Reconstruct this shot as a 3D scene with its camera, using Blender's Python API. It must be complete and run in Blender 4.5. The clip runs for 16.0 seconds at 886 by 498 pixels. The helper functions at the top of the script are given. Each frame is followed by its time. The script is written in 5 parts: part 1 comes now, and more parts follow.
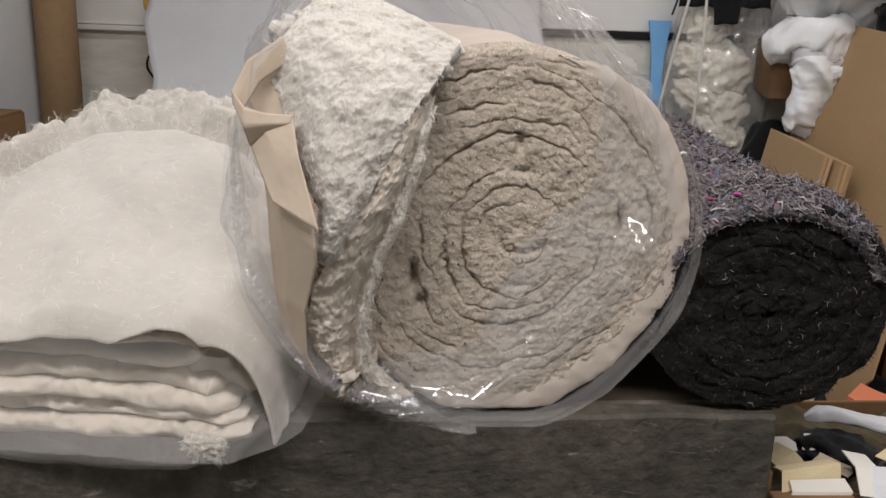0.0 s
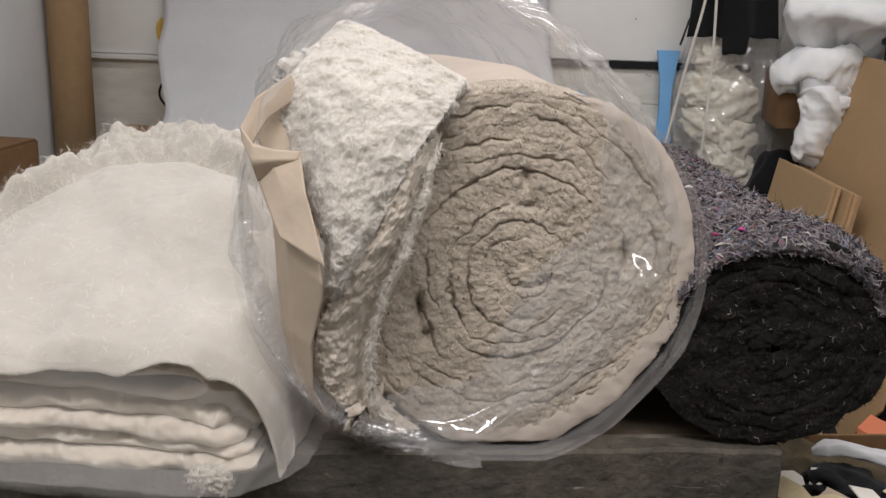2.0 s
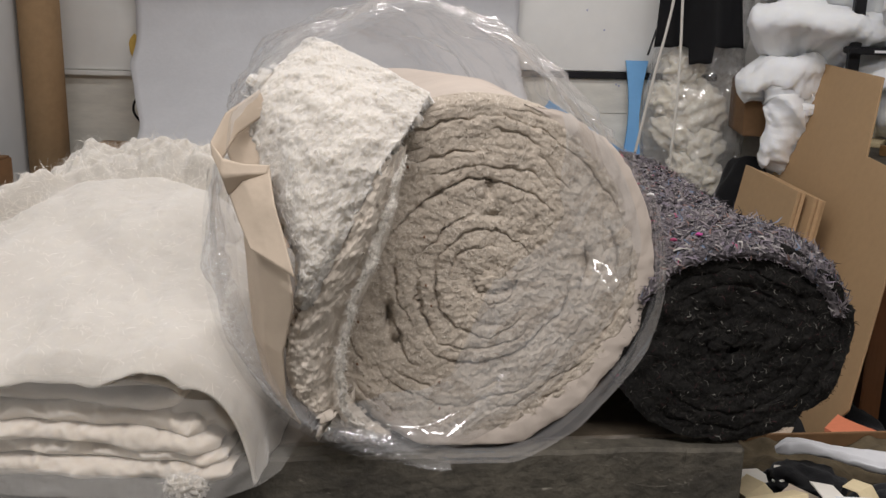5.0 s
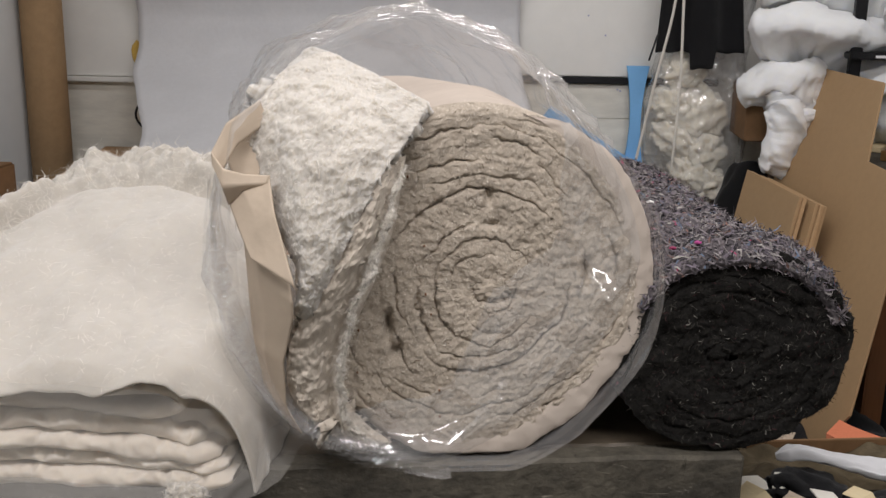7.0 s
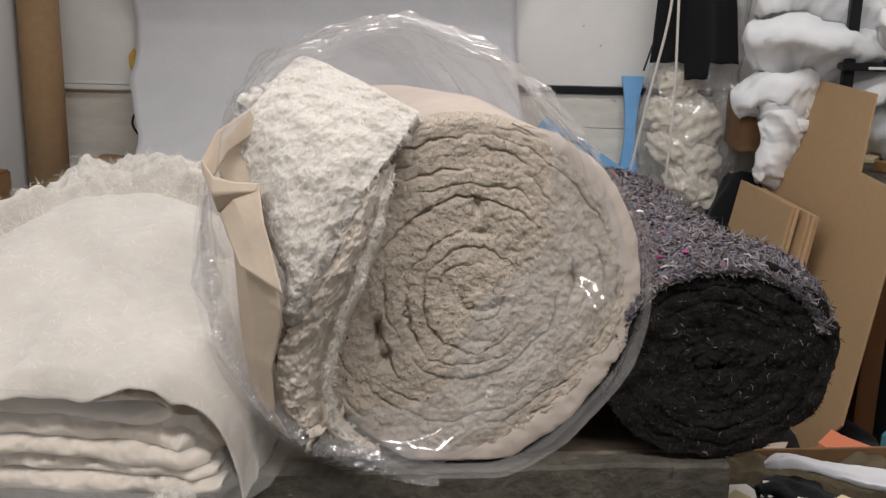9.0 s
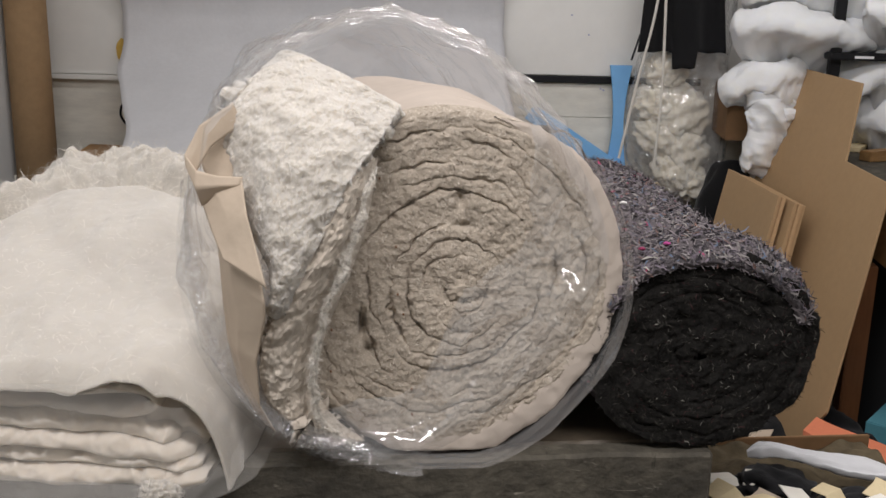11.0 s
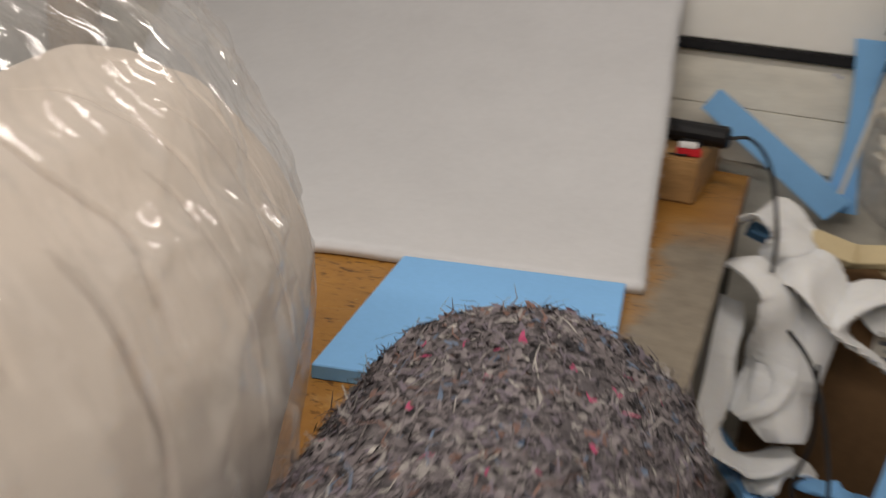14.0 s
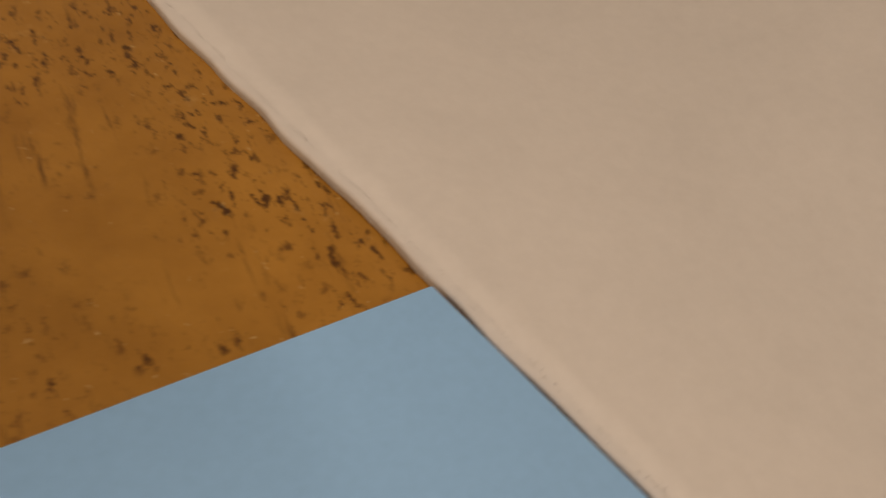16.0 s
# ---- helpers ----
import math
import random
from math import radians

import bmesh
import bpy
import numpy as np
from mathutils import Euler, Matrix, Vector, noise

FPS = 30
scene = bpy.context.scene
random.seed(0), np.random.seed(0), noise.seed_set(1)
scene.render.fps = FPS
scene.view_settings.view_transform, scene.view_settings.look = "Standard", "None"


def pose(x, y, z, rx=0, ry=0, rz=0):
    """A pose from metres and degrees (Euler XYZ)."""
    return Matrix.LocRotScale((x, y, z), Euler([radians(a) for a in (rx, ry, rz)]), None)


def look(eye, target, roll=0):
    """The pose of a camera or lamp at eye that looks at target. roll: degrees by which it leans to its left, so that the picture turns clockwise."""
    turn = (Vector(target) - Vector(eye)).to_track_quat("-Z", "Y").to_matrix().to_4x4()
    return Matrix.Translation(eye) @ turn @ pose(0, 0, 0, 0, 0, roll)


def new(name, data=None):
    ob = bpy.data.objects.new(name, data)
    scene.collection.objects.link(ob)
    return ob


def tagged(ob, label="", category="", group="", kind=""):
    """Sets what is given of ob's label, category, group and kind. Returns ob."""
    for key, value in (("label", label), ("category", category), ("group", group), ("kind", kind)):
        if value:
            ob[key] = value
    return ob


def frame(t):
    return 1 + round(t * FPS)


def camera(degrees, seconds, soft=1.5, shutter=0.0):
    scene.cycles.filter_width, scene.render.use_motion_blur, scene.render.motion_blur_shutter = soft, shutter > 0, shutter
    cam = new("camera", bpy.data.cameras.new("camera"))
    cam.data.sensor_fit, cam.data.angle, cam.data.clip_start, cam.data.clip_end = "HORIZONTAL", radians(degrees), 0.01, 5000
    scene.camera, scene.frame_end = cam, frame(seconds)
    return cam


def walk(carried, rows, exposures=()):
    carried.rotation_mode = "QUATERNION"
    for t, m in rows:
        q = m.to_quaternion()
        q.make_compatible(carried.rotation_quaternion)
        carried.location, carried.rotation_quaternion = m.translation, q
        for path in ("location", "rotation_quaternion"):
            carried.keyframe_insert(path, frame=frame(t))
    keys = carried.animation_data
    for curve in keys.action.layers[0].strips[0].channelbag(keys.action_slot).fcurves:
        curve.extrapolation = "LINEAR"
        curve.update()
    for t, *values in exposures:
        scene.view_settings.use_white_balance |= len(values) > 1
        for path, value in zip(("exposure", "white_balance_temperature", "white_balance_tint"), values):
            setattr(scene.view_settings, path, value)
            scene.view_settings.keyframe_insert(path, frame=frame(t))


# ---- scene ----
cam = camera(49.0, 16.0, soft=1.4, shutter=0.45)
PATH = [
    (0, (0.012, -0.986, 1.293), (-0.169, 0.916, 0.703), 1.5),
    (0.5, (0.012, -0.988, 1.295), (-0.172, 0.916, 0.713), 1.5),
    (1, (0.012, -0.989, 1.296), (-0.174, 0.919, 0.723), 1.7),
    (1.5, (0.012, -0.991, 1.299), (-0.184, 0.92, 0.741), 1.7),
    (2, (0.017, -0.99, 1.305), (-0.188, 0.924, 0.763), 1.5),
    (2.5, (0.021, -0.993, 1.304), (-0.194, 0.924, 0.776), 1.1),
    (3, (0.03, -1.003, 1.309), (-0.167, 0.917, 0.787), 1.1),
    (3.5, (0.033, -1.012, 1.312), (-0.146, 0.91, 0.788), 1.3),
    (4, (0.032, -1.016, 1.311), (-0.132, 0.908, 0.787), 1.3),
    (6.5, (0.035, -1.019, 1.314), (-0.136, 0.907, 0.801), 0.6),
    (7, (0.036, -1.02, 1.318), (-0.133, 0.906, 0.805), 0.8),
    (7.5, (0.037, -1.022, 1.319), (-0.131, 0.905, 0.81), 0.9),
    (8, (0.042, -1.027, 1.319), (-0.126, 0.904, 0.825), 1.0),
    (10.5, (0.05, -1.026, 1.321), (-0.112, 0.901, 0.813), 1.1),
    (11, (0.057, -1.031, 1.326), (-0.092, 0.895, 0.807), 1.0),
    (11.5, (0.084, -1.014, 1.326), (-0.041, 0.91, 0.794), 0.7),
    (12, (0.118, -0.909, 1.322), (0.059, 1.014, 0.777), -0.1),
    (12.5, (0.141, -0.687, 1.330), (0.133, 1.236, 0.777), -0.6),
    (13, (0.217, -0.452, 1.321), (0.115, 1.457, 0.734), -0.5),
    (13.5, (0.328, -0.226, 1.331), (-0.040, 1.641, 0.716), 2.0),
    (14, (0.350, 0.044, 1.310), (-0.360, 1.782, 0.620), 4.3),
    (14.5, (0.407, 0.330, 1.304), (-0.733, 1.748, 0.474), 5.4),
    (15, (0.416, 0.529, 1.312), (-0.900, 1.673, 0.332), 7.4),
    (15.5, (0.317, 0.711, 1.296), (-0.960, 1.769, 0.179), 12.0),
    (16, (0.227, 0.909, 1.316), (-0.973, 1.813, -0.004), 15.6),
]
EXPOSURES = [
    (0.0, -0.09, 6250, 15), (12.0, -0.09, 6250, 15), (13.0, -0.0, 6250, 15), (13.5, -0.05, 6450, 14), (14.0, -0.25, 6900, 14), (15.0, -0.42, 7700, 18), (16.0, -0.55, 10200, 24),
]
walk(cam, [(t, look(eye, target, roll)) for t, eye, target, roll in PATH], EXPOSURES)

# ---- light ----
world = bpy.data.worlds.new("room_air")
world.use_nodes = True
world.node_tree.nodes["Background"].inputs[0].default_value = (0.9, 0.95, 1.0, 1)
world.node_tree.nodes["Background"].inputs[1].default_value = 0.05
scene.world = world


def ceiling_lamp(x, y, z, sx, sy, watts, colour=(1.0, 0.97, 0.92), turn=0):
    """A fluorescent fitting's light, under the ceiling, shining down."""
    lamp = bpy.data.lights.new("ceiling_lamp_light", "AREA")
    lamp.shape, lamp.size, lamp.size_y, lamp.energy, lamp.color = "RECTANGLE", sx, sy, watts, colour
    ob = new("ceiling_lamp_light", lamp)
    ob.matrix_world = pose(x, y, z, 0, 0, turn)
    return ob


ceiling_lamp(0.1, -1.0, 2.58, 2.4, 0.16, 46)
ceiling_lamp(0.35, 0.75, 2.58, 1.8, 0.22, 20)


# ---- materials ----
def material(name, colour, rough=0.8, metal=0.0, vary=0.15, scale=30.0, bump=0.2, bump_scale=None, second=None, blotch=3.0,
             stretch=(1, 1, 1), sheen=0.0, distance=0.003, spec=0.3, soft=0.0):
    """A Principled surface with broad blotches, fine grain and relief."""
    m = bpy.data.materials.new(name)
    m.use_nodes = True
    nt = m.node_tree
    bsdf = nt.nodes["Principled BSDF"]
    bsdf.inputs["Roughness"].default_value = rough
    bsdf.inputs["Metallic"].default_value = metal
    bsdf.inputs["Specular IOR Level"].default_value = spec
    bsdf.inputs["Sheen Weight"].default_value = sheen
    bsdf.inputs["Subsurface Weight"].default_value = soft
    bsdf.inputs["Subsurface Radius"].default_value = (1.0, 0.95, 0.85)
    bsdf.inputs["Subsurface Scale"].default_value = 0.012
    co = nt.nodes.new("ShaderNodeTexCoord")
    mp = nt.nodes.new("ShaderNodeMapping")
    mp.inputs["Scale"].default_value = stretch
    nt.links.new(co.outputs["Object"], mp.inputs["Vector"])
    fine = nt.nodes.new("ShaderNodeTexNoise")
    fine.inputs["Scale"].default_value, fine.inputs["Detail"].default_value, fine.inputs["Roughness"].default_value = scale, 6, 0.65
    broad = nt.nodes.new("ShaderNodeTexNoise")
    broad.inputs["Scale"].default_value, broad.inputs["Detail"].default_value = blotch, 4
    for n in (fine, broad):
        nt.links.new(mp.outputs[0], n.inputs["Vector"])
    add = nt.nodes.new("ShaderNodeMath")
    add.operation = "ADD"
    nt.links.new(fine.outputs["Fac"], add.inputs[0])
    nt.links.new(broad.outputs["Fac"], add.inputs[1])
    ramp = nt.nodes.new("ShaderNodeMapRange")
    ramp.inputs["From Min"].default_value, ramp.inputs["From Max"].default_value = 0.7, 1.3
    nt.links.new(add.outputs[0], ramp.inputs["Value"])
    mix = nt.nodes.new("ShaderNodeMix")
    mix.data_type = "RGBA"
    low = [c * (1 - vary) for c in colour] if second is None else second
    high = [min(1, c * (1 + vary * 0.6)) for c in colour] if second is None else colour
    mix.inputs[6].default_value, mix.inputs[7].default_value = (*low, 1), (*high, 1)
    nt.links.new(ramp.outputs[0], mix.inputs[0])
    nt.links.new(mix.outputs[2], bsdf.inputs["Base Color"])
    bp = nt.nodes.new("ShaderNodeBump")
    bp.inputs["Strength"].default_value, bp.inputs["Distance"].default_value = bump, distance
    grain = nt.nodes.new("ShaderNodeTexNoise")
    grain.inputs["Scale"].default_value, grain.inputs["Detail"].default_value = bump_scale or scale * 2, 5
    nt.links.new(mp.outputs[0], grain.inputs["Vector"])
    nt.links.new(grain.outputs["Fac"], bp.inputs["Height"])
    nt.links.new(bp.outputs[0], bsdf.inputs["Normal"])
    return m


def shreds(name, stops, rough=0.9):
    """Loose fibres and shreds, each with its own colour out of the stops."""
    m = bpy.data.materials.new(name)
    m.use_nodes = True
    nt = m.node_tree
    geo = nt.nodes.new("ShaderNodeNewGeometry")
    ramp = nt.nodes.new("ShaderNodeValToRGB")
    ramp.color_ramp.interpolation = "CONSTANT"
    for n, (at, colour) in enumerate(stops):
        e = ramp.color_ramp.elements[n] if n < 2 else ramp.color_ramp.elements.new(at)
        e.position, e.color = at, (*colour, 1)
    nt.links.new(geo.outputs["Random Per Island"], ramp.inputs[0])
    bsdf = nt.nodes["Principled BSDF"]
    bsdf.inputs["Roughness"].default_value = rough
    bsdf.inputs["Specular IOR Level"].default_value = 0.2
    nt.links.new(ramp.outputs[0], bsdf.inputs["Base Color"])
    return m


def film(name, milk=0.05, tint=(0.9, 0.9, 0.9), rough=0.08, bump=0.3, scale=12.0, along=(1, 1, 1), shine=0.17, crumple=0.0):
    """Thin clear plastic: seen through, with sharp gloss in its creases."""
    m = bpy.data.materials.new(name)
    m.use_nodes = True
    nt = m.node_tree
    nt.nodes.remove(nt.nodes["Principled BSDF"])
    out = nt.nodes["Material Output"]
    clear = nt.nodes.new("ShaderNodeBsdfTransparent")
    clear.inputs[0].default_value = (0.985, 0.985, 0.985, 1)
    white = nt.nodes.new("ShaderNodeBsdfDiffuse")
    white.inputs[0].default_value = (*tint, 1)
    gloss = nt.nodes.new("ShaderNodeBsdfGlossy")
    gloss.inputs["Roughness"].default_value = rough
    co = nt.nodes.new("ShaderNodeTexCoord")
    mp = nt.nodes.new("ShaderNodeMapping")
    mp.inputs["Scale"].default_value = along
    nt.links.new(co.outputs["Object"], mp.inputs[0])
    wave = nt.nodes.new("ShaderNodeTexNoise")
    wave.inputs["Scale"].default_value, wave.inputs["Detail"].default_value, wave.inputs["Distortion"].default_value = scale, 3, 1.2
    nt.links.new(mp.outputs[0], wave.inputs["Vector"])
    height = wave.outputs["Fac"]
    if crumple:
        # flat facets that meet in sharp creases, as in crumpled film
        for k, (size, share) in enumerate(((1.6, 1.0), (4.0, 0.5))):
            cells = nt.nodes.new("ShaderNodeTexVoronoi")
            cells.inputs["Scale"].default_value = scale * size
            nt.links.new(mp.outputs[0], cells.inputs["Vector"])
            add = nt.nodes.new("ShaderNodeMath")
            add.operation = "MULTIPLY_ADD"
            add.inputs[1].default_value = crumple * share
            nt.links.new(cells.outputs["Distance"], add.inputs[0])
            nt.links.new(height, add.inputs[2])
            height = add.outputs[0]
    bp = nt.nodes.new("ShaderNodeBump")
    bp.inputs["Strength"].default_value, bp.inputs["Distance"].default_value = bump, 0.018
    nt.links.new(height, bp.inputs["Height"])
    nt.links.new(bp.outputs[0], gloss.inputs["Normal"])
    body = nt.nodes.new("ShaderNodeMixShader")
    body.inputs[0].default_value = milk
    nt.links.new(clear.outputs[0], body.inputs[1])
    nt.links.new(white.outputs[0], body.inputs[2])
    edge_on = nt.nodes.new("ShaderNodeLayerWeight")
    edge_on.inputs["Blend"].default_value = 0.5
    nt.links.new(bp.outputs[0], edge_on.inputs["Normal"])
    steep = nt.nodes.new("ShaderNodeMath")
    steep.operation = "POWER"
    steep.inputs[1].default_value = 3.0
    nt.links.new(edge_on.outputs["Facing"], steep.inputs[0])
    share = nt.nodes.new("ShaderNodeMapRange")
    share.inputs["To Min"].default_value, share.inputs["To Max"].default_value = shine, max(0.04, shine * 2.0)
    nt.links.new(steep.outputs[0], share.inputs["Value"])
    top = nt.nodes.new("ShaderNodeMixShader")
    nt.links.new(share.outputs[0], top.inputs[0])
    nt.links.new(body.outputs[0], top.inputs[1])
    nt.links.new(gloss.outputs[0], top.inputs[2])
    nt.links.new(top.outputs[0], out.inputs["Surface"])
    return m


WALL = material("white_wall_paint", (0.84, 0.83, 0.79), 0.55, vary=0.06, scale=9, bump=0.1, blotch=1.6)
WALL_OLD = material("stained_wall_paint", (0.83, 0.80, 0.71), 0.6, vary=0.18, scale=14, bump=0.25, blotch=4, stretch=(0.6, 1, 2.2))
WALL_SIDE = material("cool_white_door_paint", (0.72, 0.74, 0.74), 0.5, vary=0.05, scale=6, bump=0.06)
CEIL = material("ceiling_paint", (0.75, 0.75, 0.73), 0.8, vary=0.05)
FLOOR = material("dusty_concrete_floor", (0.12, 0.11, 0.10), 0.85, vary=0.35, scale=18, bump=0.3)
BLACK = material("black_plastic", (0.012, 0.012, 0.014), 0.45, vary=0.3, scale=40, bump=0.05)
# black fabric; also colours pieces that stand in for deep shade
CLOTH_AND_SHADE = material("black_cloth", (0.008, 0.008, 0.009), 0.95, vary=0.3, scale=200, bump=0.3, sheen=0.1)
BENCH_GREY = material("weathered_grey_bench_wood", (0.135, 0.120, 0.092), 0.75, vary=0.5, scale=48, bump=1.0, bump_scale=70, blotch=11, stretch=(1, 1, 1.2), second=(0.045, 0.040, 0.031), distance=0.004)
CARD = material("brown_cardboard", (0.36, 0.235, 0.125), 0.85, vary=0.13, scale=40, bump=0.08, blotch=5)
CARD_DARK = material("dark_cardboard", (0.22, 0.125, 0.06), 0.85, vary=0.18, scale=40, bump=0.08)
MDF = material("tan_fibreboard", (0.40, 0.265, 0.14), 0.75, vary=0.07, scale=60, bump=0.05, blotch=3)
MDF_EDGE = material("fibreboard_cut_edge", (0.46, 0.30, 0.16), 0.85, vary=0.15, scale=80, bump=0.1)
KRAFT = material("tan_kraft_paper", (0.55, 0.45, 0.345), 0.7, vary=0.1, scale=25, bump=0.25, blotch=9)
WRAP = material("cream_batting_wrap", (0.55, 0.475, 0.405), 0.9, vary=0.08, scale=30, bump=0.25, blotch=6)
FELT = material("raw_cotton_felt_edge", (0.55, 0.475, 0.385), 1.0, vary=0.25, scale=90, bump=0.5, bump_scale=160, blotch=14, second=(0.41, 0.35, 0.28), distance=0.003, sheen=0.15)
COTTON = material("white_cotton_fluff", (0.58, 0.54, 0.48), 1.0, vary=0.12, scale=45, bump=0.5, bump_scale=75, blotch=12, distance=0.005, sheen=0.2, soft=0.8)
WADDING = material("white_quilt_wadding", (0.54, 0.50, 0.44), 1.0, vary=0.10, scale=14, bump=0.6, bump_scale=38, blotch=5, distance=0.005, sheen=0.2, soft=0.7)
WADDING_WARM = material("cream_wadding_layers", (0.68, 0.605, 0.515), 1.0, vary=0.10, scale=30, bump=0.4, bump_scale=50, blotch=8, distance=0.004, sheen=0.2, soft=0.8)
POLY = material("white_polyester_batting", (0.84, 0.85, 0.85), 0.95, vary=0.06, scale=20, bump=0.4, bump_scale=40, blotch=6, distance=0.006, sheen=0.2, soft=0.8)
SHEET = material("white_wadding_sheet", (0.64, 0.64, 0.65), 0.95, vary=0.05, scale=60, bump=0.25, bump_scale=90, blotch=9, sheen=0.2, distance=0.002)
BLUE = material("light_blue_foam", (0.225, 0.50, 0.86), 0.8, vary=0.05, scale=120, bump=0.15, bump_scale=400, blotch=4, distance=0.001)
TEAL = material("teal_foam", (0.10, 0.30, 0.36), 0.85, vary=0.1, scale=120, bump=0.15, bump_scale=400)
CORAL = material("coral_foam", (0.78, 0.25, 0.13), 0.85, vary=0.08, scale=120, bump=0.15, bump_scale=400)
CREAM_FOAM = material("cream_foam_offcut", (0.70, 0.58, 0.36), 0.85, vary=0.08, scale=100, bump=0.2, bump_scale=300)
PAPER = material("white_paper_offcut", (0.78, 0.74, 0.66), 0.8, vary=0.06, scale=20, bump=0.1)
WOOD = material("reddish_wood", (0.20, 0.085, 0.035), 0.5, vary=0.3, scale=30, bump=0.2, stretch=(3, 3, 0.4))
WOOD_PALE = material("worn_pine", (0.38, 0.22, 0.09), 0.6, vary=0.35, scale=22, bump=0.3, stretch=(0.6, 2, 3), blotch=8)
CAN_BLUE = material("dark_blue_can_print", (0.025, 0.03, 0.17), 0.3, vary=0.1, scale=20, bump=0.0)
CAN_PURPLE = material("purple_can_print", (0.14, 0.07, 0.30), 0.3, vary=0.1, scale=20, bump=0.0)
STEEL = material("bright_steel", (0.6, 0.6, 0.6), 0.3, metal=1.0, vary=0.1, scale=40, bump=0.05)
WHITE_PLASTIC = material("white_plastic", (0.8, 0.8, 0.8), 0.4, vary=0.04)
RED_PLASTIC = material("red_plastic", (0.55, 0.02, 0.03), 0.4, vary=0.1)
PRINT = material("grey_print_bar", (0.45, 0.46, 0.6), 0.5, vary=0.05)
DARK_PRINT = material("dark_print_bar", (0.22, 0.22, 0.25), 0.6, vary=0.05)
CORD = material("white_cotton_cord", (0.74, 0.71, 0.64), 0.9, vary=0.15, scale=200, bump=0.5)
# felt of the roll's ends: shade under overhead light is put into the colour
WOOL_SHADED = material("shaded_shoddy_felt", (0.016, 0.0145, 0.0125), 1.0, vary=0.5, scale=120, bump=1.0, bump_scale=160, blotch=40, second=(0.007, 0.0065, 0.006), distance=0.004)
# the same felt on the lit top and sides, coloured lighter
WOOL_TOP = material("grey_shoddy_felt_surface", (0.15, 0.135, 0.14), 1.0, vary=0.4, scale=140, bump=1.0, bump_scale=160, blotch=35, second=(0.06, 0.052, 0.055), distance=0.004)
WOOL_SHREDS = shreds("mixed_wool_shreds", [(0.0, (0.16, 0.14, 0.145)), (0.22, (0.09, 0.08, 0.085)), (0.42, (0.22, 0.195, 0.20)), (0.6, (0.17, 0.145, 0.17)), (0.74, (0.035, 0.033, 0.036)),
                                              (0.84, (0.27, 0.25, 0.24)), (0.92, (0.20, 0.12, 0.10)), (0.95, (0.13, 0.17, 0.24)), (0.975, (0.38, 0.36, 0.33)), (0.993, (0.42, 0.07, 0.15))])
# shreds on the near end, darkened to carry its shade
WOOL_SHADED_SHREDS = shreds("shaded_wool_shreds", [(0.0, (0.014, 0.013, 0.011)), (0.40, (0.007, 0.0065, 0.006)), (0.66, (0.022, 0.020, 0.017)), (0.90, (0.06, 0.056, 0.047)), (0.965, (0.05, 0.022, 0.022)), (0.985, (0.22, 0.21, 0.18))])
COTTON_SHREDS = shreds("cotton_tufts", [(0.0, (0.80, 0.755, 0.68)), (0.5, (0.74, 0.69, 0.61)), (0.8, (0.86, 0.82, 0.75))])
FELT_EDGE = material("raw_cotton_cut_edge", (0.70, 0.625, 0.53), 1.0, vary=0.25, scale=80, bump=0.5, bump_scale=170, blotch=18, second=(0.56, 0.49, 0.405), distance=0.003, sheen=0.15)
FELT_SHREDS = shreds("raw_cotton_tufts", [(0.0, (0.62, 0.55, 0.46)), (0.5, (0.52, 0.45, 0.37)), (0.8, (0.72, 0.66, 0.57)), (0.97, (0.12, 0.09, 0.06))])
FILM = film("clear_plastic_film", 0.13, rough=0.09, bump=0.75, scale=9.0, along=(0.35, 1.9, 0.35), shine=0.15, crumple=1.0)
FILM_TAUT = film("taut_plastic_film", 0.10, rough=0.10, bump=0.8, scale=6.0, shine=0.17, crumple=1.0)
FILM_CRUMPLED = film("crumpled_plastic_film", 0.08, rough=0.08, scale=22.0, bump=0.5, along=(0.5, 1, 1.6), shine=0.12, crumple=0.8)
FILM_MILKY = film("milky_plastic_film", 0.16, (0.72, 0.69, 0.64), 0.35, 0.3, shine=0.06)
FILM_VEIL = film("thin_veil_film", 0.15, (0.90, 0.86, 0.79), 0.5, 0.2, shine=0.015)
BAGGED = material("bagged_cream_batting", (0.80, 0.755, 0.65), 1.0, vary=0.06, scale=30, bump=0.4, bump_scale=60, blotch=8, sheen=0.2, soft=0.8)


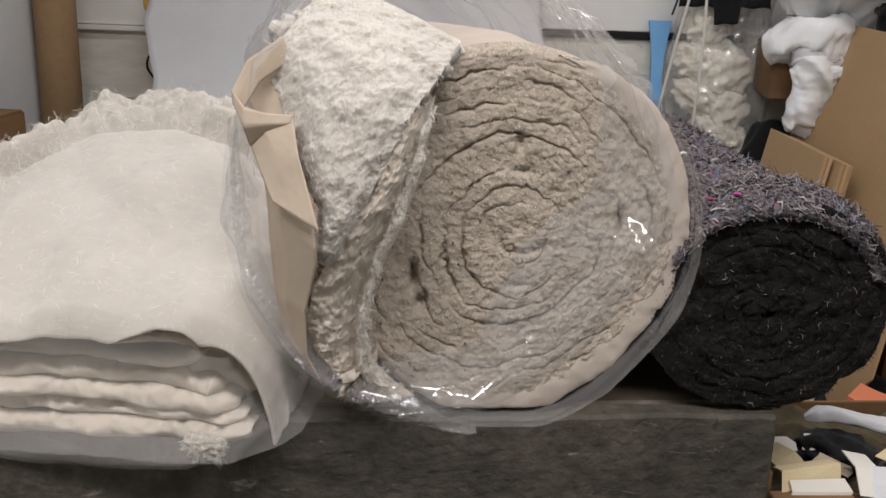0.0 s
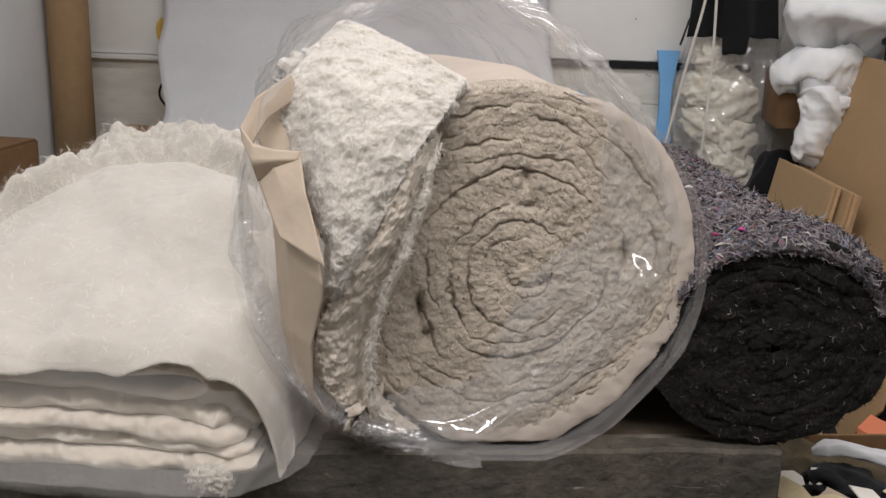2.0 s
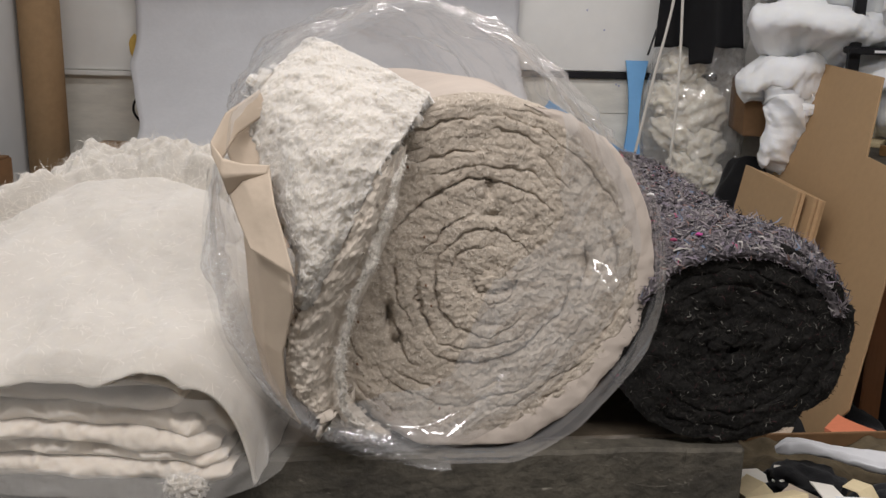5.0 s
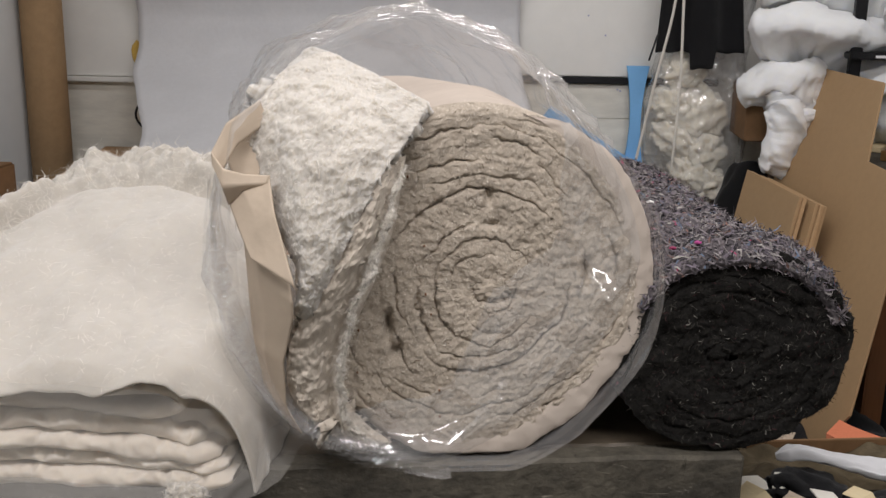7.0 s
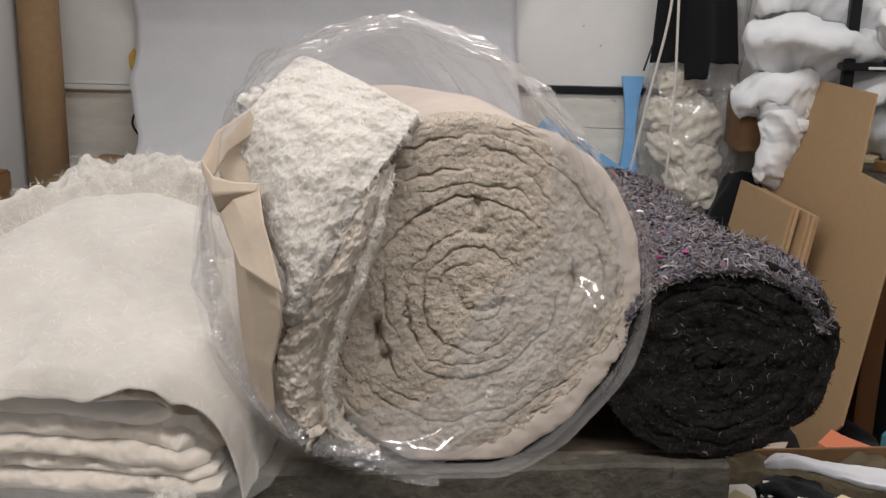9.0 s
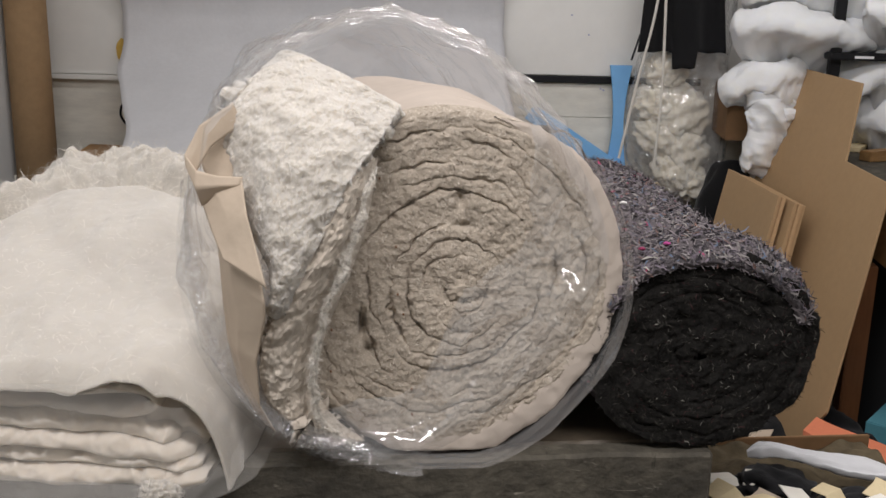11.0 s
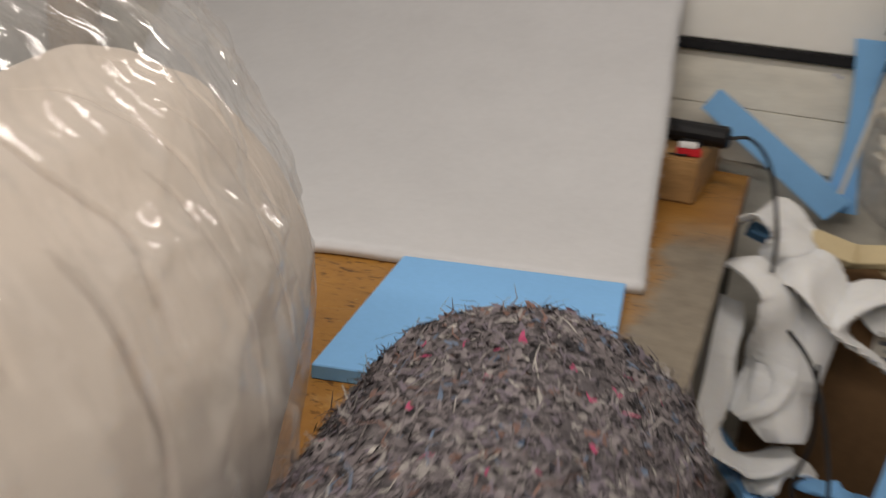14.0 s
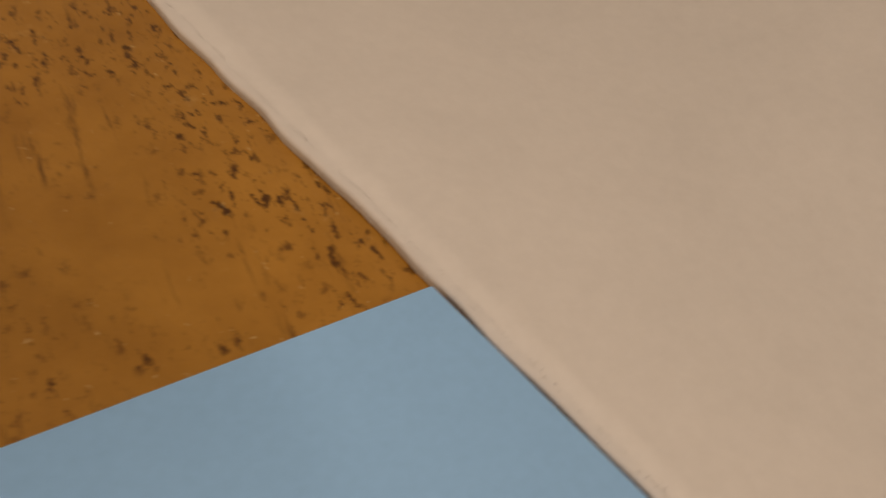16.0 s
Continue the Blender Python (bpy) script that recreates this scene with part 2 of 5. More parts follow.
def bench_top_material():
    """Amber-varnished, scuffed board that is worn to bare grey wood along its front and right edges."""
    m = material("worn_amber_bench_top", (0.42, 0.205, 0.045), 0.42, vary=0.3, scale=16, bump=0.25, blotch=3, second=(0.29, 0.13, 0.026))
    nt = m.node_tree
    bsdf = nt.nodes["Principled BSDF"]
    old = bsdf.inputs["Base Color"].links[0].from_socket
    co = nt.nodes.new("ShaderNodeTexCoord")

    def noise_node(scale, detail=5.0, squash=(1, 1, 1)):
        mp = nt.nodes.new("ShaderNodeMapping")
        mp.inputs["Scale"].default_value = squash
        n = nt.nodes.new("ShaderNodeTexNoise")
        n.inputs["Scale"].default_value, n.inputs["Detail"].default_value, n.inputs["Roughness"].default_value = scale, detail, 0.7
        nt.links.new(co.outputs["Object"], mp.inputs[0])
        nt.links.new(mp.outputs[0], n.inputs["Vector"])
        return n.outputs["Fac"]

    def span(sock, a, b):
        r = nt.nodes.new("ShaderNodeMapRange")
        r.inputs["From Min"].default_value, r.inputs["From Max"].default_value = a, b
        nt.links.new(sock, r.inputs["Value"])
        return r.outputs[0]

    def maths(op, a, b):
        n = nt.nodes.new("ShaderNodeMath")
        n.operation = op
        for k, v in enumerate((a, b)):
            if isinstance(v, (int, float)):
                n.inputs[k].default_value = v
            else:
                nt.links.new(v, n.inputs[k])
        return n.outputs[0]

    def blend(fac, a, colour):
        x = nt.nodes.new("ShaderNodeMix")
        x.data_type = "RGBA"
        nt.links.new(fac, x.inputs[0])
        nt.links.new(a, x.inputs[6])
        if isinstance(colour, tuple):
            x.inputs[7].default_value = (*colour, 1)
        else:
            nt.links.new(colour, x.inputs[7])
        return x.outputs[2]

    scuffs = maths("MULTIPLY", span(noise_node(50, 6, (1, 1.9, 1)), 0.53, 0.61), span(noise_node(7, 5), 0.45, 0.57))
    c = blend(scuffs, old, (0.075, 0.027, 0.008))
    c = blend(maths("MULTIPLY", span(noise_node(16, 6, (0.35, 3.0, 1)), 0.60, 0.70), span(noise_node(6, 3), 0.40, 0.6)), c, (0.11, 0.045, 0.012))
    c = blend(span(noise_node(7, 6), 0.62, 0.78), c, (0.50, 0.32, 0.13))
    c = blend(span(noise_node(70, 3), 0.66, 0.74), c, (0.52, 0.36, 0.17))
    sep = nt.nodes.new("ShaderNodeSeparateXYZ")
    nt.links.new(co.outputs["Object"], sep.inputs[0])
    # distance from the right edge and from the front edge, roughened
    right = maths("ADD", maths("ADD", sep.outputs[0], maths("MULTIPLY", sep.outputs[1], 0.055)), maths("MULTIPLY", noise_node(9), 0.10))
    front = maths("ADD", maths("SUBTRACT", sep.outputs[1], maths("MULTIPLY", sep.outputs[0], 0.17)), maths("MULTIPLY", noise_node(8), -0.14))
    g = nt.nodes.new("ShaderNodeMix")
    g.data_type = "RGBA"
    nt.links.new(noise_node(24), g.inputs[0])
    g.inputs[6].default_value, g.inputs[7].default_value = (0.11, 0.09, 0.07, 1), (0.34, 0.29, 0.22, 1)
    far = span(sep.outputs[1], 1.75, 1.55)
    c = blend(maths("MULTIPLY", span(right, 0.235, 0.275), far), c, g.outputs[2])
    gd = nt.nodes.new("ShaderNodeMix")
    gd.data_type = "RGBA"
    nt.links.new(noise_node(30), gd.inputs[0])
    gd.inputs[6].default_value, gd.inputs[7].default_value = (0.035, 0.028, 0.02, 1), (0.17, 0.135, 0.095, 1)
    c = blend(span(front, 0.16, 0.06), c, gd.outputs[2])
    nt.links.new(c, bsdf.inputs["Base Color"])
    return m


BENCH_TOP = bench_top_material()


def weather(m):
    """Dark stains, pale chips and fine cracks on old bench boards."""
    nt = m.node_tree
    bsdf = nt.nodes["Principled BSDF"]
    co = nt.nodes.new("ShaderNodeTexCoord")
    colour = bsdf.inputs["Base Color"].links[0].from_socket
    for scale, squash, low, high, tint in ((5.0, (1, 1, 1.6), 0.48, 0.66, (0.035, 0.032, 0.027)), (34.0, (0.35, 1, 1.3), 0.63, 0.70, (0.30, 0.27, 0.22)), (26.0, (2.2, 1, 0.35), 0.66, 0.72, (0.02, 0.017, 0.013)), (90.0, (1, 1, 1), 0.70, 0.76, (0.38, 0.35, 0.30))):
        mp = nt.nodes.new("ShaderNodeMapping")
        mp.inputs["Scale"].default_value = squash
        nt.links.new(co.outputs["Object"], mp.inputs[0])
        n = nt.nodes.new("ShaderNodeTexNoise")
        n.inputs["Scale"].default_value, n.inputs["Detail"].default_value, n.inputs["Roughness"].default_value, n.inputs["Distortion"].default_value = scale, 6, 0.65, 0.8
        nt.links.new(mp.outputs[0], n.inputs["Vector"])
        r = nt.nodes.new("ShaderNodeMapRange")
        r.inputs["From Min"].default_value, r.inputs["From Max"].default_value, r.inputs["To Max"].default_value = low, high, 0.8
        nt.links.new(n.outputs["Fac"], r.inputs["Value"])
        x = nt.nodes.new("ShaderNodeMix")
        x.data_type = "RGBA"
        nt.links.new(r.outputs[0], x.inputs[0])
        nt.links.new(colour, x.inputs[6])
        x.inputs[7].default_value = (*tint, 1)
        colour = x.outputs[2]
    nt.links.new(colour, bsdf.inputs["Base Color"])


weather(BENCH_GREY)


# ---- builders ----
def mesh_of(bm, name):
    me = bpy.data.meshes.new(name)
    bm.to_mesh(me)
    bm.free()
    return me


def part(name, bm, mat, parent=None, label="", smooth=False, kind=""):
    """Links a bmesh or mesh as one object, under a thing or a part."""
    me = mesh_of(bm, name) if isinstance(bm, bmesh.types.BMesh) else bm
    if not me.materials:
        for m in mat if isinstance(mat, (list, tuple)) else (mat,):
            me.materials.append(m)
    if smooth:
        me.polygons.foreach_set("use_smooth", [True] * len(me.polygons))
    ob = new(name, me)
    ob.parent = parent
    if label or kind:
        tagged(ob, label, kind=kind)
    return ob


def thing(name, label, category, group="", kind="", at=None):
    ob = new(name)
    ob.empty_display_size = 0.05
    if at is not None:
        ob.matrix_world = at
    return tagged(ob, label, category, group, kind)


def box_bm(x0, x1, y0, y1, z0, z1, bevel=0.003, bm=None):
    bm = bm or bmesh.new()
    made = bmesh.ops.create_cube(bm, size=1)["verts"]
    for v in made:
        v.co = ((x0 + x1) / 2 + v.co.x * (x1 - x0), (y0 + y1) / 2 + v.co.y * (y1 - y0), (z0 + z1) / 2 + v.co.z * (z1 - z0))
    if bevel:
        bmesh.ops.bevel(bm, geom=list({e for v in made for e in v.link_edges}), offset=bevel, segments=2, affect="EDGES")
    return bm


def slab_bm(outline, depth, bevel=0.002, m=None):
    """A flat outline in x, y, thickened upwards in z, then set in place by m."""
    bm = bmesh.new()
    bottom = [bm.verts.new((x, y, 0)) for x, y in outline]
    face = bm.faces.new(bottom)
    made = bmesh.ops.extrude_face_region(bm, geom=[face])["geom"]
    for v in made:
        if isinstance(v, bmesh.types.BMVert):
            v.co.z += depth
    bmesh.ops.recalc_face_normals(bm, faces=bm.faces)
    if bevel:
        bmesh.ops.bevel(bm, geom=bm.edges[:], offset=bevel, segments=1, affect="EDGES")
    if m is not None:
        bm.transform(m)
    return bm


def grid_mesh(name, fn, nu, nv, wrap_u=False, flip=False):
    """A sheet of nu by nv quads through fn(u, v), both from 0 to 1."""
    verts, faces = [], []
    cols = nu if wrap_u else nu + 1
    for j in range(nv + 1):
        for i in range(cols):
            verts.append(tuple(fn(i / nu, j / nv)))
    for j in range(nv):
        for i in range(nu):
            a, b = j * cols + i, j * cols + (i + 1) % cols
            q = (a, b, b + cols, a + cols)
            faces.append(q[::-1] if flip else q)
    me = bpy.data.meshes.new(name)
    me.from_pydata(verts, [], faces)
    me.update()
    return me


def thick(me, depth):
    """Gives a sheet a thickness on the far side of its normals."""
    bm = bmesh.new()
    bm.from_mesh(me)
    bm.normal_update()
    near, faces = list(bm.verts), list(bm.faces)
    rim = [e for e in bm.edges if e.is_boundary]
    back = {v: bm.verts.new(v.co - v.normal * depth) for v in near}
    for f in faces:
        bm.faces.new([back[v] for v in reversed(f.verts)])
    for e in rim:
        a, b = (l.vert for l in (e.link_loops[0], e.link_loops[0].link_loop_next))
        bm.faces.new((b, a, back[a], back[b]))
    bpy.data.meshes.remove(me)
    return bm


def tube_bm(points, radius, sides=8, bm=None, taper=None):
    bm = bm or bmesh.new()
    pts = [Vector(p) for p in points]
    rings = []
    side = None
    for k, p in enumerate(pts):
        d = (pts[min(k + 1, len(pts) - 1)] - pts[max(k - 1, 0)]).normalized()
        if side is None:
            side = d.orthogonal().normalized()
        side = (side - d * side.dot(d)).normalized()
        up = d.cross(side)
        r = radius if taper is None else radius * taper[k]
        rings.append([bm.verts.new(p + r * (side * math.cos(a) + up * math.sin(a))) for a in (math.tau * n / sides for n in range(sides))])
    for a, b in zip(rings, rings[1:]):
        for n in range(sides):
            bm.faces.new((a[n], a[(n + 1) % sides], b[(n + 1) % sides], b[n]))
    bm.faces.new(rings[0][::-1])
    bm.faces.new(rings[-1])
    return bm


def smooth_path(points, steps=8):
    """Catmull-Rom through the points."""
    p = [Vector(q) for q in points]
    p = [2 * p[0] - p[1], *p, 2 * p[-1] - p[-2]]
    out = []
    for a, b, c, d in zip(p, p[1:], p[2:], p[3:]):
        for k in range(steps):
            t = k / steps
            out.append(0.5 * ((2 * b) + (c - a) * t + (2 * a - 5 * b + 4 * c - d) * t * t + (3 * b - a - 3 * c + d) * t ** 3))
    return [*out, p[-2]]


def fbm(x, y, z, octaves=3):
    return noise.fractal(Vector((x, y, z)), 0.6, 2.1, octaves)


def lump_bm(radii, rough=0.25, freq=2.5, seed=0.0, sub=4, flat=None, m=None):
    """A soft wad: a ball pushed in and out by folds."""
    bm = bmesh.new()
    bmesh.ops.create_icosphere(bm, subdivisions=sub, radius=1)
    for v in bm.verts:
        n = v.co.normalized()
        w = noise.noise(n * freq * 0.8 + Vector((seed, seed * 0.7, 3.1)))
        fold = 0.6 - abs(noise.noise(n * freq * 1.0 + Vector((seed * 1.3, 5.0, seed)))) * 1.6
        fine = noise.noise(n * freq * 3 + Vector((seed, 1, 2)))
        k = 1 + rough * (w + 0.5 * fold + 0.10 * fine)
        v.co = Vector((n.x * radii[0], n.y * radii[1], n.z * radii[2])) * k
        if flat is not None:
            v.co.z = max(v.co.z, flat)
    if m is not None:
        bm.transform(m)
    return bm


def tufts_mesh(name, spots, length, width, lift=0.5, curl=0.6, seed=1):
    """Thin bent shreds at spots of (place, normal)."""
    rnd = random.Random(seed)
    verts, faces = [], []
    for p, n in spots:
        t = Vector((rnd.gauss(0, 1), rnd.gauss(0, 1), rnd.gauss(0, 1)))
        t = (t - n * t.dot(n)).normalized()
        s = n.cross(t)
        l, w = length * rnd.uniform(0.4, 1.4), width * rnd.uniform(0.5, 1.5)
        up = lift * rnd.uniform(0.1, 1.2)
        a = p - t * l * 0.3
        b = p + t * l * 0.25 + n * l * up * 0.6 + s * l * curl * rnd.uniform(-0.3, 0.3)
        c = p + t * l * 0.6 + n * l * up * rnd.uniform(0.4, 1.3) + s * l * curl * rnd.uniform(-0.7, 0.7)
        k = len(verts)
        verts += [a - s * w / 2, a + s * w / 2, b - s * w / 2, b + s * w / 2, c - s * w * 0.2, c + s * w * 0.2]
        faces += [(k, k + 1, k + 3, k + 2), (k + 2, k + 3, k + 5, k + 4)]
    me = bpy.data.meshes.new(name)
    me.from_pydata([tuple(v) for v in verts], [], faces)
    me.update()
    return me


def spots_on(ob, count, seed, keep=None):
    """Random places and normals on an object's faces."""
    me = ob.data
    rnd = random.Random(seed)
    me.update()
    polys = [p for p in me.polygons if keep is None or keep(p.center, p.normal)]
    weights = [p.area for p in polys]
    out = []
    for p in rnd.choices(polys, weights, k=count):
        vs = [me.vertices[i].co for i in p.vertices]
        a, b = rnd.random(), rnd.random()
        q = vs[0].lerp(vs[1], a).lerp(vs[-1].lerp(vs[-2], a), b) if len(vs) > 3 else vs[0] + (vs[1] - vs[0]) * a * (1 - b) + (vs[2] - vs[0]) * b * (1 - a)
        out.append((q, p.normal.copy()))
    return out


# ---- the room ----
BENCH_Z = 0.80
WALL_Y = 2.14
tagged(part("floor", box_bm(-1.7, 3.2, -3.2, 2.4, -0.1, 0, 0), FLOOR), "dark dusty concrete workshop floor", "floor", kind="structure")
tagged(part("ceiling", box_bm(-1.7, 3.2, -3.2, 2.4, 2.65, 2.75, 0), CEIL), "plain white painted workshop ceiling", "ceiling", kind="structure")
back_wall = tagged(part("wall_north", box_bm(-1.7, 3.2, WALL_Y + 0.01, WALL_Y + 0.16, 0, 2.65, 0), WALL_OLD), "white painted back wall with yellowed stains below the rail", "wall", kind="structure")
part("upper_panel", box_bm(-0.35, 3.1, WALL_Y, WALL_Y + 0.01, 1.062, 2.6, 0.002), WALL, back_wall, "smooth white wall panel")
part("left_panel", box_bm(-1.55, -0.36, WALL_Y, WALL_Y + 0.01, 1.03, 2.6, 0.002), WALL, back_wall, "smooth white wall panel")
part("rail", box_bm(-0.34, 0.62, WALL_Y - 0.014, WALL_Y + 0.01, 1.040, 1.060, 0.002), BLACK, back_wall, "black metal rail")
part("ledge", box_bm(-1.55, -0.36, WALL_Y - 0.02, WALL_Y + 0.01, 1.012, 1.028, 0.002), WALL, back_wall, "white painted batten")
part("plank", box_bm(-0.3, 0.75, WALL_Y + 0.002, WALL_Y + 0.01, 0.93, 1.037, 0.001), WALL_OLD, back_wall)
part("plank", box_bm(-0.3, 0.75, WALL_Y + 0.002, WALL_Y + 0.01, 0.815, 0.9285, 0.001), WALL_OLD, back_wall)
for hx, hz in ((0.206, 1.25), (0.309, 1.022), (0.318, 1.018), (0.262, 1.19)):
    part("screw_hole", tube_bm([(hx, WALL_Y - 0.0015, hz), (hx, WALL_Y + 0.001, hz)], 0.003, 10), PRINT, back_wall)
tagged(part("wall_west", box_bm(-1.72, -1.58, -3.2, 2.15, 0, 2.65, 0), WALL_SIDE), "cool white painted side wall", "wall", kind="structure")
tagged(part("wall_east", box_bm(3.05, 3.2, -3.2, 2.15, 0, 2.65, 0), WALL), "white painted side wall", "wall", kind="structure")
tagged(part("wall_south", box_bm(-1.58, 3.05, -3.2, -3.05, 0, 2.65, 0), WALL), "white painted rear wall", "wall", kind="structure")

# ---- the main bench ----
bench = thing("workbench", "old wooden workbench with amber varnished top worn grey along its edges", "workbench")


def worn(bm):
    """Chipped, uneven edges on a long board."""
    long_edges = [e for e in bm.edges if e.calc_length() > 0.5]
    bmesh.ops.subdivide_edges(bm, edges=long_edges, cuts=140, use_grid_fill=False)
    for v in bm.verts:
        p = v.co.copy()
        v.co.z += 0.0022 * noise.noise(p * 14) + 0.0012 * noise.noise(p * 60)
        v.co.y += 0.0025 * noise.noise(p * 17 + Vector((4, 0, 0))) + 0.0015 * noise.noise(p * 70)
        v.co.x += 0.002 * noise.noise(p * 19 + Vector((0, 7, 0)))
    return bm


def front_y(x):
    return 0.041 + (x - 0.304) * 0.17


part("benchtop", worn(slab_bm([(0.300, front_y(0.304) + 0.036), (0.185, 2.10), (-1.38, 2.10), (-0.985, front_y(-0.985) + 0.036)], 0.03, 0.003, Matrix.Translation((0, 0, BENCH_Z - 0.03)))), BENCH_TOP, bench)
part("front_board", worn(slab_bm([(0.300, front_y(0.3) + 0.002), (0.296, front_y(0.3) + 0.035), (-0.97, front_y(-0.97) + 0.035), (-0.975, front_y(-0.975) + 0.002)], 0.33, 0.004, Matrix.Translation((0, 0, BENCH_Z - 0.3305)))), BENCH_GREY, bench, "weathered grey front board with chips and cracks")
part("side_board", slab_bm([(0.297, 0.09), (0.184, 2.08), (0.160, 2.08), (0.272, 0.09)], 0.22, 0.003, Matrix.Translation((0, 0, BENCH_Z - 0.251))), BENCH_GREY, bench)
for lx, ly in ((0.23, 0.12), (0.07, 2.0), (-1.30, 2.0), (-0.90, -0.08)):
    part("leg", box_bm(lx - 0.04, lx + 0.04, ly - 0.04, ly + 0.04, 0, BENCH_Z - 0.032, 0.004), BENCH_GREY, bench)

# ---- wadding sheet that sweeps from the bench up the wall ----
PROFILE = smooth_path([(1.325, 0.815), (1.43, 0.822), (1.58, 0.842), (1.70, 0.885), (1.82, 0.945), (1.93, 1.005), (2.03, 1.065), (2.085, 1.13), (2.10, 1.20), (2.098, 1.255), (2.05, 1.36), (1.985, 1.50), (1.93, 1.70), (1.90, 1.95)], 4)


def sheet_at(u, v):
    k = min(v, 0.9999) * (len(PROFILE) - 1)
    i = int(k)
    y, z = PROFILE[i].lerp(PROFILE[i + 1], k - i)[:2]
    right = 0.138 - 0.145 * min(1, (y - 1.325) / 0.78 if z < 1.2 else 1)
    left = -0.90 - 0.335 * min(1, (y - 1.325) / 0.7 if z < 1.2 else 1)
    x = left + (right - left) * u
    skew = -0.009 * max(0.0, 1 - (y - 1.325) / 0.42) + 0.245 * max(0.0, 1 - (y - 1.325) / 0.42) * (x - 0.138)
    z += 0.004 * noise.noise(Vector((x * 5, z * 4, 1))) + 0.0015 * noise.noise(Vector((x * 22, z * 22, 4)))
    if u in (0, 1):
        x += 0.005 * noise.noise(Vector((z * 18, u, 2.2)))
    if v == 0:
        y += 0.006 * noise.noise(Vector((x * 16, 1.7, 2.2)))
    return x, y + skew, z


sheet = tagged(part("wadding_sheet", thick(grid_mesh("wadding_sheet", sheet_at, 60, 52), 0.014), SHEET, smooth=True), "white wadding sheet sweeping from the bench up the wall", "batting sheet")

edge_spots = [(Vector(sheet_at(k / 900, 0.004)) + Vector((0, 0, -0.004)), Vector((0.0, -0.8, 0.3)).normalized()) for k in range(900)]
edge_spots += [(Vector(sheet_at(1.0, k / 400)), Vector((0.9, -0.3, 0.2)).normalized()) for k in range(260)]
part("edge_fluff", tufts_mesh("edge_fluff", edge_spots * 4, 0.009, 0.0005, 0.5, 1.3, 51), SHEET, sheet, "soft fibres along the cut edge", kind="stuff")

# ---- blue foam slab on the bench ----
tagged(part("foam_slab", slab_bm([(-0.192, 1.224), (-0.131, 0.868), (0.176, 0.944), (0.113, 1.302)], 0.018, 0.0015, Matrix.Translation((0, 0, BENCH_Z + 0.001))), BLUE), "light blue foam slab lying flat on the bench", "foam slab")

# ---- dark shoddy felt roll ----
def spiral_face(name, turns, r_in, r_out, squash, bulge, wander, freq, seed, per_turn=90, across=7, deep=0.006, gap=0.75):
    """The end of a rolled batt: one long lap wound outwards, its cut edge rounded, with a groove between laps."""
    steps = int(turns * per_turn)
    pitch = (r_out - r_in) / turns
    verts, faces = [], []
    for i in range(steps + 1):
        a = math.tau * i / per_turn
        for j in range(across + 1):
            u = j / across
            r = r_in + pitch * (i / per_turn + u)
            r = max(r, 0.001)
            ca, sa = math.cos(a), math.sin(a)
            wob = wander * noise.noise(Vector((ca * r * freq, sa * r * freq, seed))) * min(1, r / 0.05)
            rr = r + wob + 0.5 * wander * fbm(ca * r * freq * 3.5, sa * r * freq * 3.5, seed + 4, 3)
            lip = (1 - abs(2 * u - 1) ** 6) ** gap if 0 < u < 1 else 0
            lapn = noise.noise(Vector((ca * 1.6, sa * 1.6, seed + i / per_turn * 0.9)))
            crack = min(1.0, max(0.08, 0.35 + 1.4 * noise.noise(Vector((rr * ca * 17, rr * sa * 17, seed + 20)))))
            y = -bulge * (1 - (1 - lip) * crack) * (1 + 0.5 * lapn) - deep * fbm(ca * r * 30, sa * r * 30, seed + 9, 5) - 0.35 * deep * noise.noise(Vector((ca * r * 160, sa * r * 160, seed)))
            verts.append((rr * ca * squash[0], y, rr * sa * squash[1]))
    for i in range(steps):
        for j in range(across):
            k = i * (across + 1) + j
            faces.append((k, k + 1, k + across + 2, k + across + 1))
    me = bpy.data.meshes.new(name)
    me.from_pydata(verts, [], faces)
    me.update()
    return me


dark = thing("felt_roll", "dark grey recycled wool felt roll with coloured flecks", "felt roll", at=pose(0.273, 0.052, 0.921, 0, 0, 8.7))
# the end's shade comes from its near-black colour
face = part("rolled_end", spiral_face("rolled_end", 6.2, -0.006, 0.110, (1.14, 0.97), 0.006, 0.008, 18, 2.0, per_turn=110, across=8, deep=0.005), WOOL_SHADED, dark, "spiral end of the roll, coloured near-black for its shade", smooth=True)


def dark_side(u, v):
    a = math.tau * u
    y = 0.004 + v * 0.625
    edge = math.sin(min(1, v * 13) * math.pi / 2)
    n = Vector((math.cos(a), y * 4, math.sin(a)))
    r = 0.107 + 0.019 * edge + 0.0045 * noise.noise(n * 3.0) + 0.0028 * noise.noise(Vector((math.cos(a) * 9, y * 60, math.sin(a) * 9))) + 0.0016 * noise.noise(Vector((math.cos(a) * 30, y * 220, math.sin(a) * 30)))
    r += 0.004 * v
    if v > 0.93:
        r -= 0.026 * ((v - 0.93) / 0.07) ** 2
    sag = 0.96 if math.sin(a) > 0 else 0.975
    z = r * math.sin(a) * sag
    return r * math.cos(a) * (1.10 - 0.09 * v), y, max(z, -0.119)


side = part("felt_surface", grid_mesh("felt_surface", dark_side, 150, 170, wrap_u=True, flip=True), WOOL_TOP, dark, "mottled grey felt surface", smooth=True)
part("far_end", spiral_face("far_end", 5.2, 0.004, 0.086, (1.07, 0.96), -0.006, 0.005, 16, 5.0, per_turn=48, across=4), WOOL_SHADED, dark, smooth=True).location.y = 0.618


